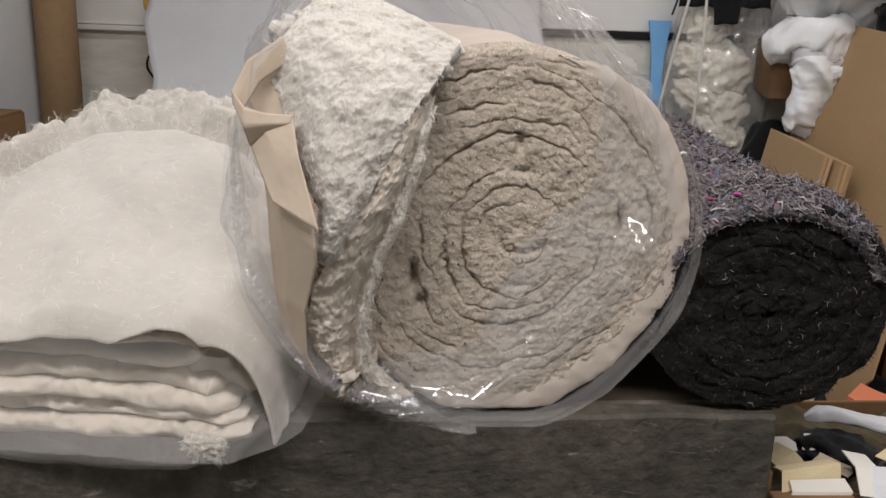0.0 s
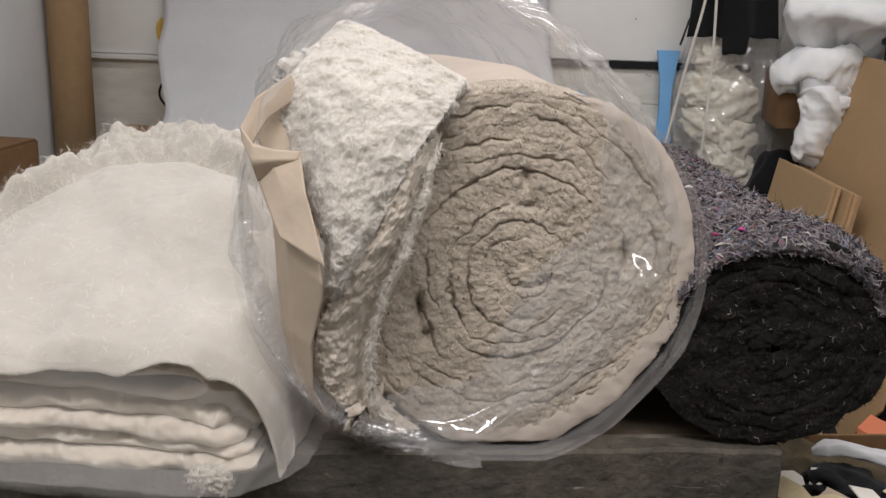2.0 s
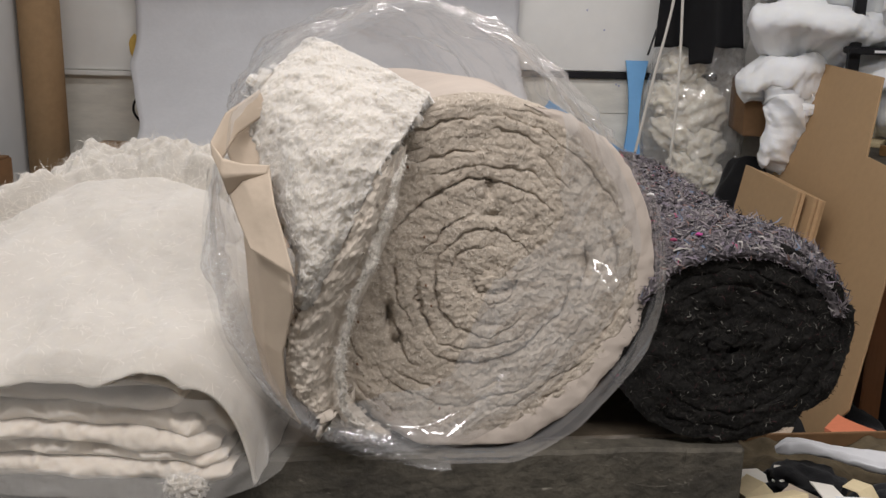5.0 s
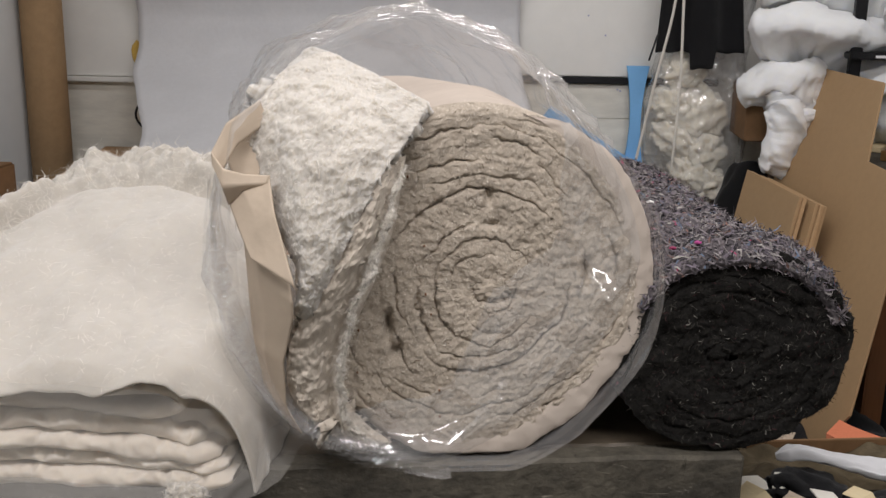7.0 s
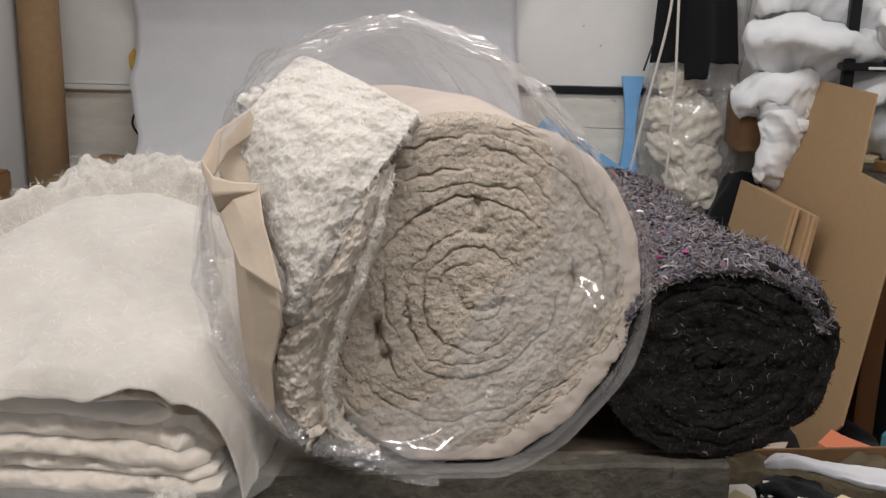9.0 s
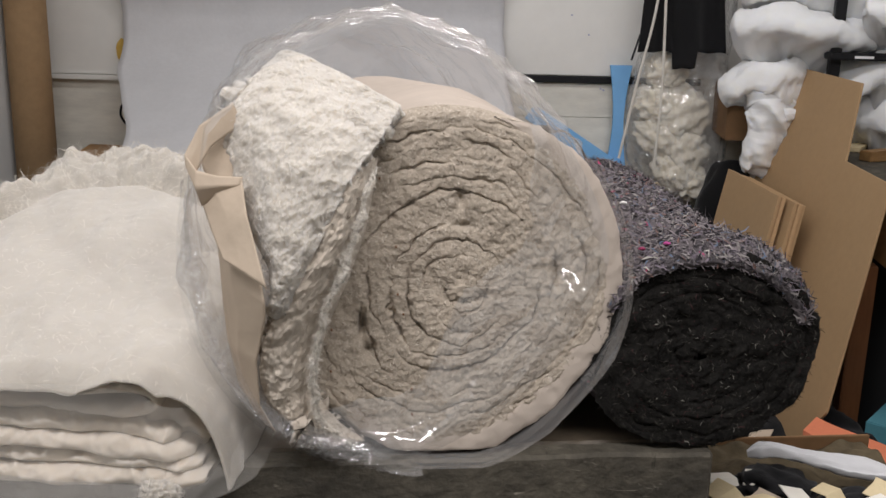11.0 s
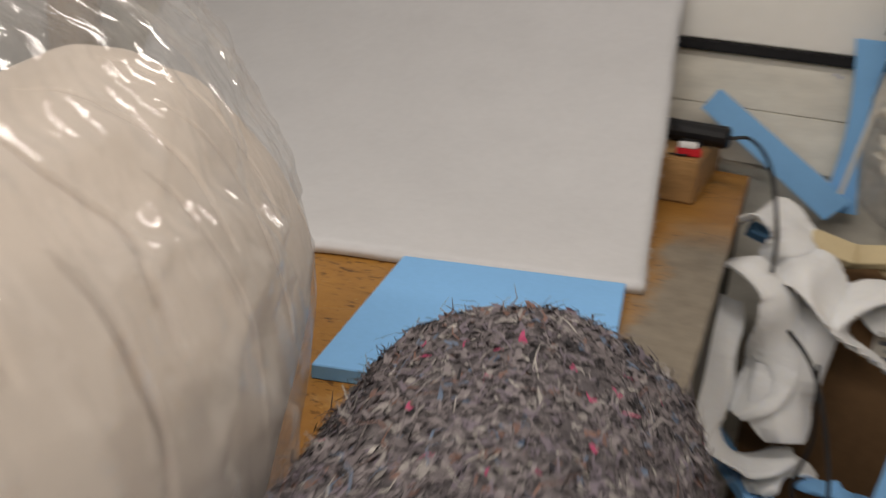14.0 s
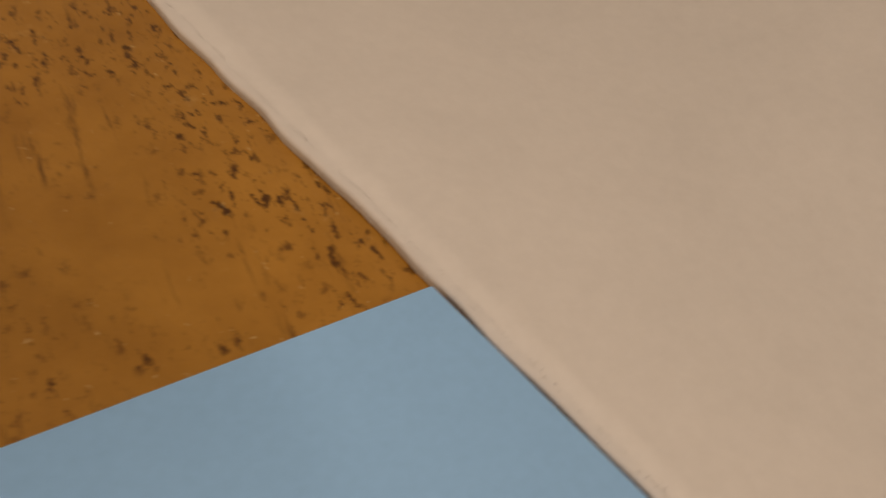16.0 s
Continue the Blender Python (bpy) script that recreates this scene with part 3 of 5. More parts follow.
def loose_end(u, v):
    a = math.radians(20 + 130 * u)
    y = -0.008 + 0.058 * v
    r = 0.112 + 0.024 * math.sin(v * math.pi / 2) + 0.004 * noise.noise(Vector((a * 9, y * 40, 7)))
    return r * math.cos(a) * 1.09, y + 0.005 * noise.noise(Vector((a * 14, 2, 1))), r * math.sin(a) * 0.965


loose = part("loose_lap", thick(grid_mesh("loose_lap", loose_end, 50, 8), 0.008), WOOL_TOP, dark, "ragged outer lap of the felt", smooth=True)
part("shred", tufts_mesh("shred", spots_on(side, 17000, 11, lambda c, n: c.z > -0.06), 0.0085, 0.0042, 0.34, 1.0, 3), WOOL_SHREDS, dark, "coloured wool shreds", kind="stuff")
part("shred", tufts_mesh("shred", [(p, n if n.z > 0 else -n) for p, n in spots_on(loose, 5200, 15)], 0.012, 0.0022, 0.5, 1.0, 9), WOOL_SHREDS, dark, "ragged wool shreds along the lip", kind="stuff")
part("fuzz", tufts_mesh("fuzz", spots_on(side, 7000, 12, lambda c, n: c.z > -0.02), 0.013, 0.0012, 0.65, 1.5, 4), WOOL_SHREDS, dark, "fine stray fibres", kind="stuff")
part("end_shred", tufts_mesh("end_shred", [(p, n if n.y < 0 else -n) for p, n in spots_on(face, 9000, 13)], 0.007, 0.0008, 0.35, 0.9, 5), WOOL_SHADED_SHREDS, dark, "wool shreds coloured dark for the end's shade", kind="stuff")
RED = material("crimson_fleck", (0.28, 0.04, 0.10), 0.9)
PINK = material("pink_fleck", (0.42, 0.07, 0.24), 0.9)
WHITE_FLECK = material("white_fleck", (0.8, 0.78, 0.76), 0.9)
for (fx, fy, fz), m, s in (((0.200, 0.274, 1.049), WHITE_FLECK, 0.0045), ((0.228, 0.055, 1.050), PINK, 0.0036), ((0.200, 0.050, 1.044), RED, 0.0036)):
    local = dark.matrix_world.inverted() @ Vector((fx, fy, fz))
    part("fleck", lump_bm((s, s, s * 0.5), 0.5, 3, fx * 9, 2, m=Matrix.Translation(local)), m, dark)

# ---- cotton batting roll ----
roll = thing("cotton_batting_roll", "large raw cotton batting roll with a peeled white outer lap", "batting roll", at=pose(-0.005, 0.004, 1.005, 0, 0, 9.0))
PITS = ((0.012, -0.012, 0.020, 0.006, 0.012), (-0.012, -0.004, 0.010, 0.005, 0.006), (0.0, 0.100, 0.005, 0.010, 0.012), (0.004, 0.070, 0.009, 0.004, 0.008), (-0.108, -0.045, 0.004, 0.016, 0.020), (-0.100, -0.075, 0.006, 0.008, 0.012), (0.005, -0.055, 0.012, 0.004, 0.006), (0.11, 0.02, 0.006, 0.012, 0.008))


def lap_face(u, v):
    """The raw end of the roll: laps wound tight, parted by thin broken cracks, with a felted skin."""
    a = math.tau * u
    r = 0.0005 + 0.1835 * v
    ca, sa = math.cos(a), math.sin(a)
    px, pz = r * ca, r * sa
    p = Vector((px, 0.0, pz))
    wander = 0.013 * noise.noise(p * 9 + Vector((3, 6, 0))) + 0.0075 * noise.noise(p * 26 + Vector((0, 2, 0))) + 0.0040 * noise.noise(p * 64) + 0.0016 * noise.noise(p * 150)
    lap = (r + wander * min(1, r / 0.03)) / 0.0158 - u
    f = lap - math.floor(lap)
    d = (0.5 - abs(f - 0.5)) * 0.0158
    torn = min(1.0, max(0.0, 0.26 + 1.7 * noise.noise(Vector((px * 15, 3.0 + math.floor(lap + 0.5) * 1.7, pz * 15)))))
    crack = torn * 0.0075 * math.exp(-(d / 0.0011) ** 2) + 0.0009 * torn * math.exp(-(d / 0.004) ** 2)
    stand = 0.0022 * noise.noise(Vector((ca * 1.5, sa * 1.5, math.floor(lap) * 2.3))) * min(1, d / 0.0022)
    felt = 0.0024 * fbm(px * 20, 5, pz * 20, 4) + 0.0017 * fbm(px * 100, 9, pz * 100, 4)
    sx, sz = px * 1.05 - 0.09 * r, pz * 1.09
    pit = sum(e * math.exp(-((sx - qx) / wx) ** 2 - ((sz - qz) / wz) ** 2) for qx, qz, wx, wz, e in PITS)
    sl = 1 - 0.10 * math.exp(-((math.atan2(sa, ca) + 0.78) / 0.5) ** 2) * (r / 0.184) ** 2
    edge = 0.012 * max(0.0, (v - 0.93) / 0.07) ** 2
    return sx * sl, -0.005 + crack + stand - felt + pit + edge, sz * sl


rface = part("rolled_end", grid_mesh("rolled_end", lap_face, 560, 190, wrap_u=True), FELT, roll, "beige-grey spiral end of raw cotton laps", smooth=True)


CREASES = ((0.22, 0.35, 1.5, 0.012), (0.31, 0.1, 0.9, 0.020), (0.36, 0.5, 1.5, 0.016), (0.42, 0.15, 1.0, 0.018), (0.47, 0.6, 1.6, 0.018), (0.54, 0.1, 1.1, 0.020), (0.60, 0.4, 1.5, 0.018), (0.66, 0.15, 0.9, 0.020), (0.71, 0.5, 1.7, 0.018), (0.27, 0.7, 1.3, 0.012))


def slumped(a):
    """How far the roll is flattened at its lower right shoulder."""
    return 0.07 * math.exp(-((math.atan2(math.sin(a), math.cos(a)) + 0.78) / 0.5) ** 2)


def bend(y):
    """How far the soft roll has slumped sideways towards its far end."""
    return 0.35 * max(0.0, y - 0.42)


def roll_side(u, v):
    a = math.tau * u
    y = 0.002 + v * 0.74
    n = Vector((math.cos(a), y * 2, math.sin(a)))
    r = 0.176 + 0.006 * noise.noise(n * 2.2) + 0.0025 * noise.noise(Vector((math.cos(a) * 5, y * 5, math.sin(a) * 5)))
    r -= 0.004 * max(0, 1 - v * 12)
    dent = 0.0
    for yc, a0, a1, d in CREASES:
        away = abs(y - yc - 0.02 * math.sin((a - a0) * 2.5) - 0.006 * noise.noise(Vector((a * 4, yc * 20, 1))))
        if a0 < a < a1 and away < 0.0042:
            dent += 2.6 * d * (1 - away / 0.0042) * math.sin((a - a0) / (a1 - a0) * math.pi) ** 0.5
    if v > 0.86:
        r -= 0.040 * ((v - 0.86) / 0.14) ** 2.4
    r *= 1 - slumped(a) * (1 - v)
    return (r - 0.35 * dent) * math.cos(a) * (0.97 + 0.06 * v - (0.07 * math.sin(math.pi * v) * max(0, math.cos(a)))) - bend(y), y, max((r - 0.35 * dent) * math.sin(a) * (1.10 - (0.14 * v if math.sin(a) > 0 else 0)), -0.187)


part("core", lump_bm((0.020, 0.007, 0.013), 0.5, 5, 1.3, 4, m=Matrix.Translation((0.006, 0.001, -0.004))), FELT, roll, smooth=True)
part("wrap", grid_mesh("wrap", roll_side, 150, 460, wrap_u=True, flip=True), WRAP, roll, "smooth cream outer wrap", smooth=True)
part("far_end", spiral_face("far_end", 6, 0.003, 0.118, (0.97, 1.0), -0.006, 0.006, 12, 8.0, per_turn=60, across=4), FELT, roll, smooth=True).location = (-bend(0.738), 0.738, 0)
part("tuft", tufts_mesh("tuft", [(p, n if n.y < 0 else -n) for p, n in spots_on(rface, 22000, 21)], 0.005, 0.0006, 0.30, 1.2, 6), FELT_SHREDS, roll, "raw cotton tufts", kind="stuff")


def outer_lap(u, v):
    """Rounded near edge of the outermost cream lap, round the right side and the bottom."""
    a = math.radians(-158 + 235 * u)
    t = math.pi * v
    wide = 0.015 * min(1, 8 * min(u, 1 - u))
    r = 0.177 * (1 - slumped(a)) - wide * math.cos(t) + 0.004 * noise.noise(Vector((a * 4, v, 3))) + 0.002 * noise.noise(Vector((a * 22, v * 2, 3)))
    y = -0.004 - 0.006 * math.sin(t) * min(1, 8 * min(u, 1 - u)) + 0.0018 * noise.noise(Vector((a * 11, v * 2, 5))) + 0.002 * noise.noise(Vector((a * 40, v * 5, 5)))
    return r * math.cos(a) * 1.0 - 0.006, y + 0.004, max(r * math.sin(a) * 1.09, -0.198)


part("outer_lap", grid_mesh("outer_lap", outer_lap, 150, 12), WRAP, roll, "rounded cream edge of the outermost lap", smooth=True)
INV = roll.matrix_world.inverted()


def patch(name, rows, nu, nv, puff, rough, freq, seed, depth, mat, label, steps=6, nearer=0.0):
    """A soft sheet lofted through rows of points given in the room, thickened and roughened."""
    lines = [smooth_path([INV @ (Vector(p) - Vector((0, nearer, 0))) for p in row], steps) for row in rows]
    cols = [smooth_path([l[k] for l in lines], steps) for k in range(len(lines[0]))]

    def at(u, v):
        k = min(u, 0.9999) * (len(cols) - 1)
        i = int(k)
        q = v * (len(cols[0]) - 1)
        j = min(int(q), len(cols[0]) - 2)
        a = cols[i][j].lerp(cols[i][j + 1], q - j)
        b = cols[i + 1][j].lerp(cols[i + 1][j + 1], q - j)
        p = a.lerp(b, k - i)
        edge = min(1, 6 * min(u, 1 - u)) * min(1, 6 * min(v, 1 - v))
        d = puff * edge + rough * (noise.noise(p * freq + Vector((seed, 0, 0))) + 0.5 * noise.noise(p * freq * 2.7 + Vector((seed, 3, 0))) + 0.25 * noise.noise(p * freq * 7))
        return p + Vector((0.25 * d * noise.noise(p * freq), -d, 0.3 * d))

    return part(name, thick(grid_mesh(name, at, nu, nv, flip=True), depth), mat, roll, label, smooth=True)


# cut edge of the outer lap, standing proud on the near side
edge = patch("lap_edge", [[(-0.107, -0.097, 1.143), (-0.098, -0.080, 1.150), (-0.090, -0.030, 1.155)],
                          [(-0.135, -0.110, 1.090), (-0.116, -0.098, 1.085), (-0.102, -0.035, 1.080)],
                          [(-0.165, -0.118, 1.035), (-0.143, -0.105, 1.030), (-0.122, -0.040, 1.020)],
                          [(-0.196, -0.110, 0.975), (-0.170, -0.098, 0.965), (-0.148, -0.045, 0.955)],
                          [(-0.206, -0.095, 0.920), (-0.180, -0.088, 0.905), (-0.156, -0.045, 0.895)],
                          [(-0.190, -0.080, 0.878), (-0.170, -0.075, 0.862), (-0.136, -0.040, 0.857)],
                          [(-0.165, -0.060, 0.845), (-0.140, -0.055, 0.832), (-0.105, -0.030, 0.828)]], 70, 170, 0.004, 0.0062, 70, 1.0, 0.018, FELT_EDGE, "ragged grey-beige cut edge of the lap")
flap = patch("peeled_lap", [[(-0.245, -0.020, 1.212), (-0.222, 0.040, 1.244), (-0.203, 0.056, 1.256), (-0.140, 0.025, 1.236), (-0.069, -0.012, 1.206)],
                            [(-0.262, -0.030, 1.180), (-0.215, -0.030, 1.212), (-0.165, -0.035, 1.212), (-0.120, -0.050, 1.195), (-0.083, -0.055, 1.178)],
                            [(-0.252, -0.040, 1.142), (-0.200, -0.085, 1.160), (-0.165, -0.095, 1.160), (-0.135, -0.098, 1.154), (-0.107, -0.099, 1.143)],
                            [(-0.226, -0.075, 1.095), (-0.190, -0.116, 1.100), (-0.170, -0.122, 1.100), (-0.150, -0.118, 1.097), (-0.130, -0.112, 1.093)],
                            [(-0.186, -0.122, 1.050), (-0.178, -0.130, 1.050), (-0.170, -0.131, 1.050), (-0.160, -0.128, 1.050), (-0.150, -0.120, 1.050)],
                            [(-0.192, -0.118, 1.005), (-0.188, -0.122, 1.005), (-0.184, -0.122, 1.002), (-0.179, -0.120, 1.000), (-0.174, -0.116, 0.998)]], 190, 230, 0.006, 0.0060, 50, 3.0, 0.014, COTTON, "fluffy white cotton lap peeled open")
part("tuft", tufts_mesh("tuft", [(p, n if n.y < 0 else -n) for p, n in spots_on(flap, 9000, 22)], 0.006, 0.0004, 0.5, 1.5, 7), COTTON_SHREDS, roll, "white cotton tufts", kind="stuff")
part("tuft", tufts_mesh("tuft", [(p, n if n.y < 0 else -n) for p, n in spots_on(edge, 9000, 23)], 0.0055, 0.0005, 0.6, 1.3, 8), FELT_SHREDS, roll, "raw cotton tufts", kind="stuff")

def lap_rim(u, v):
    """Ragged white rim where the peeled lap's cut edge meets the rolled end."""
    k = min(u, 0.9999) * (len(RIM) - 1)
    c = RIM[int(k)].lerp(RIM[int(k) + 1], k - int(k))
    a = math.tau * v
    r = 0.0042 * min(1, 10 * min(u, 1 - u)) * (0.9 + 0.9 * noise.noise(c * 60) + 0.6 * noise.noise(Vector((c.z * 200, math.cos(a) * 2, math.sin(a) * 2))))
    return c + Vector((r * math.cos(a) + 0.005 * noise.noise(c * 45 + Vector((5, 0, 0))), r * math.sin(a), 0.004 * noise.noise(Vector((c.z * 90, a, 2)))))


RIM = smooth_path([INV @ Vector(p) for p in ((-0.086, -0.078, 1.150), (-0.104, -0.088, 1.085), (-0.126, -0.093, 1.025), (-0.146, -0.090, 0.965), (-0.152, -0.082, 0.905), (-0.142, -0.070, 0.862), (-0.120, -0.052, 0.835))], 16)
rim = part("lap_rim", grid_mesh("lap_rim", lap_rim, 240, 12), COTTON, roll, "ragged white rim of the cut lap", smooth=True)
part("tuft", tufts_mesh("tuft", [(p, n if n.y < 0 else -n) for p, n in spots_on(rim, 5000, 26)], 0.0055, 0.0005, 0.7, 1.4, 17), COTTON_SHREDS, roll, "white cotton tufts", kind="stuff")
# kraft liner curling off the lap
LINER = "creased tan kraft paper liner"
patch("liner", [[(-0.240, -0.030, 1.208), (-0.270, -0.050, 1.186), (-0.282, -0.064, 1.158), (-0.264, -0.084, 1.146), (-0.242, -0.088, 1.142), (-0.216, -0.086, 1.141)],
                [(-0.236, -0.028, 1.196), (-0.266, -0.050, 1.176), (-0.280, -0.068, 1.146), (-0.264, -0.090, 1.130), (-0.243, -0.092, 1.132), (-0.218, -0.090, 1.134)],
                [(-0.232, -0.026, 1.186), (-0.260, -0.046, 1.164), (-0.275, -0.064, 1.134), (-0.262, -0.078, 1.108), (-0.246, -0.080, 1.118), (-0.222, -0.086, 1.126)]], 40, 10, 0.0, 0.0012, 30, 5.0, 0.0012, KRAFT, LINER, 1, 0.013)
patch("liner", [[(-0.264, -0.072, 1.112), (-0.245, -0.084, 1.125), (-0.217, -0.086, 1.139)],
                [(-0.248, -0.094, 1.088), (-0.226, -0.104, 1.100), (-0.206, -0.112, 1.108)],
                [(-0.230, -0.116, 1.064), (-0.206, -0.132, 1.056), (-0.179, -0.148, 1.046)]], 24, 24, 0.0, 0.0014, 22, 6.0, 0.0012, KRAFT, LINER, 1, 0.013)
patch("liner", [[(-0.256, -0.060, 1.105), (-0.236, -0.092, 1.090), (-0.196, -0.118, 1.070)],
                [(-0.248, -0.072, 1.050), (-0.226, -0.104, 1.040), (-0.186, -0.132, 1.026)],
                [(-0.245, -0.075, 1.005), (-0.222, -0.100, 1.005), (-0.187, -0.126, 1.008)],
                [(-0.246, -0.062, 0.960), (-0.228, -0.086, 0.955), (-0.205, -0.100, 0.950)],
                [(-0.240, -0.050, 0.905), (-0.224, -0.072, 0.900), (-0.208, -0.084, 0.895)],
                [(-0.222, -0.040, 0.862), (-0.210, -0.055, 0.860), (-0.196, -0.068, 0.858)]], 24, 50, 0.0, 0.002, 20, 8.0, 0.0012, KRAFT, LINER, 1, 0.013)
patch("liner", [[(-0.270, -0.034, 1.186), (-0.250, -0.028, 1.199), (-0.232, -0.022, 1.208)],
                [(-0.277, -0.046, 1.150), (-0.250, -0.046, 1.156), (-0.218, -0.046, 1.162)],
                [(-0.262, -0.056, 1.112), (-0.240, -0.060, 1.120), (-0.205, -0.066, 1.126)]], 16, 16, 0.0, 0.0014, 24, 9.0, 0.0012, KRAFT, LINER, 1)
for k, (fx, fy, fz) in enumerate([(-0.10 + 0.05 * math.sin(k * 2.3), -0.03, 1.0 + 0.15 * math.cos(k * 1.7)) for k in range(14)]):
    part("seed_fleck", lump_bm((0.0012, 0.0012, 0.0018), 0.4, 3, k, 1, m=Matrix.Translation(INV @ Vector((fx, fy, fz)))), WOOD, roll)

# ---- clear bag round the roll ----
bag = thing("plastic_bag", "clear crinkled plastic bag drawn loosely round the cotton roll", "plastic bag", at=roll.matrix_world.copy())


BAG_X, BAG_Z = -0.066, 0.042


def ridged(p):
    """1 along thin wandering lines, falling off in straight flanks."""
    return max(0.0, 1 - 5 * abs(noise.noise(p)))


def bag_radius(a, v):
    """How far the film stands from the bag's middle at an angle, from the mouth (v = 0) to the far end."""
    ca, sa = math.cos(a), math.sin(a)
    right = ca > 0
    rx = 0.236 + (0.0 if right else -0.012 * v)
    rz = 0.252 - 0.022 * v if sa > 0 else 0.246
    power = (1.62 if sa > 0 else 1.52) if right else 2.12
    power += (0.2 * v if right else 0.0)
    r = 1 / ((abs(ca) / rx) ** power + (abs(sa) / rz) ** power) ** (1 / power)
    if v > 0.95:
        r *= max(0.02, 1 - ((v - 0.95) / 0.05) ** 3)
    r *= 1 - 0.16 * max(0.0, (v - 0.60) / 0.40) ** 1.5
    return r * (1 - 0.05 * max(0.0, 1 - v / 0.045) ** 2)


def bag_skin(u, v):
    a = math.tau * u
    y = -0.040 + v * 0.875
    ca, sa = math.cos(a), math.sin(a)
    free = 0.25 if sa < -0.75 else 1.0
    # broad facets, long folds lying round the roll, and a fine crackle
    facet = 0.020 * abs(noise.noise(Vector((ca * 2.6, y * 3.6, sa * 2.6 + 4)))) + 0.009 * abs(noise.noise(Vector((ca * 6.5, y * 9, sa * 6.5))))
    fold = 0.007 * ridged(Vector((ca * 1.1 + 2, y * 8.0 + a * 0.9, sa * 1.1))) + 0.005 * ridged(Vector((ca * 2.0, y * 15.0 - a * 1.3, sa * 2.0 + 5)))
    r = bag_radius(a, v) - free * (facet - fold * min(1, v * 9) * min(1, (1 - v) * 9)) + 0.006 * free
    x, z = BAG_X + r * ca, BAG_Z + r * sa
    # the film lies on the roll wherever it would sink into it
    sl = 1 - slumped(math.atan2(z, x)) * (1 - v)
    round_end = 1 - 0.22 * max(0.0, (v - 0.76) / 0.12) ** 2
    inside = math.hypot(x / (0.189 - (0.010 * math.sin(math.pi * v) if x > 0 else 0)), z / (0.207 - 0.02 * v)) / sl / round_end
    if inside < 1 and v < 0.88:
        k = (1 + 0.012 * fold / 0.007) / inside
        x, z = x * k, z * k
    return x - bend(y), y, max(z, -0.2035)


skin = part("bag_skin", grid_mesh("bag_skin", bag_skin, 420, 200, wrap_u=True), FILM, bag, smooth=True)


def bag_front(u, v):
    """Film folded in over the rim of the roll's near end, widest over its lower right."""
    a = math.radians(-200 + 262 * u)
    r0 = bag_radius(a, 0.0)
    wide = math.exp(-((math.degrees(a) + 35) / 62) ** 2)
    inner = 0.90 - 0.50 * wide
    inner += 0.05 * noise.noise(Vector((a * 2.5, 1, 4))) + 0.02 * noise.noise(Vector((a * 9, 1, 4)))
    end = min(1, 8 * min(u, 1 - u))
    k = 1 - v * (1 - inner) * end
    x, z = BAG_X + r0 * math.cos(a) * k, BAG_Z + r0 * math.sin(a) * k
    c = 0.007 * ridged(Vector((x * 7 + z * 4, 1.3, z * 3 - x * 2))) + 0.004 * ridged(Vector((x * 17 - z * 9, 6.1, z * 10))) + 0.003 * abs(noise.noise(Vector((x * 34, 2, z * 34))))
    return x, -0.040 - 0.016 * math.sin(min(1, v * 2.2) * math.pi) * (1 - 0.5 * wide) + 0.020 * v * wide - c * min(1, v * 7) + 0.006 * (1 - wide) * v, max(z, -0.2035)


part("bag_front", grid_mesh("bag_front", bag_front, 320, 70), FILM_TAUT, bag, smooth=True)


def bag_mouth(u, v):
    """Stretched, crackled band of film at the mouth beside the peeled lap and under the roll."""
    a = math.radians(158 + 118 * u)
    r0 = bag_radius(a, 0.02)
    k = 1.0 - 0.155 * v * min(1, 7 * min(u, 1 - u))
    x, z = BAG_X + r0 * math.cos(a) * k, BAG_Z + r0 * math.sin(a) * k
    tick = 0.0035 * ridged(Vector((a * 22, v * 2.0, 2.0))) + 0.003 * ridged(Vector((a * 41 + v, v * 4.0, 7.0)))
    return x, -0.046 - 0.022 * math.sin(v * 2.7) - tick * math.sin(v * math.pi), max(z, -0.2035)


part("bag_mouth", grid_mesh("bag_mouth", bag_mouth, 420, 30), FILM_CRUMPLED, bag, smooth=True)
for ob in bag.children:
    ob.visible_shadow = False

# ---- folded wadding in its scrim bag ----
quilt = thing("folded_wadding", "thick folded stack of fluffy cream-white wadding in a thin translucent bag", "wadding stack", at=pose(0, 0, BENCH_Z, 0, 0, 0))


def step(a, b, x):
    t = min(1.0, max(0.0, (x - a) / (b - a)))
    return t * t * (3 - 2 * t)


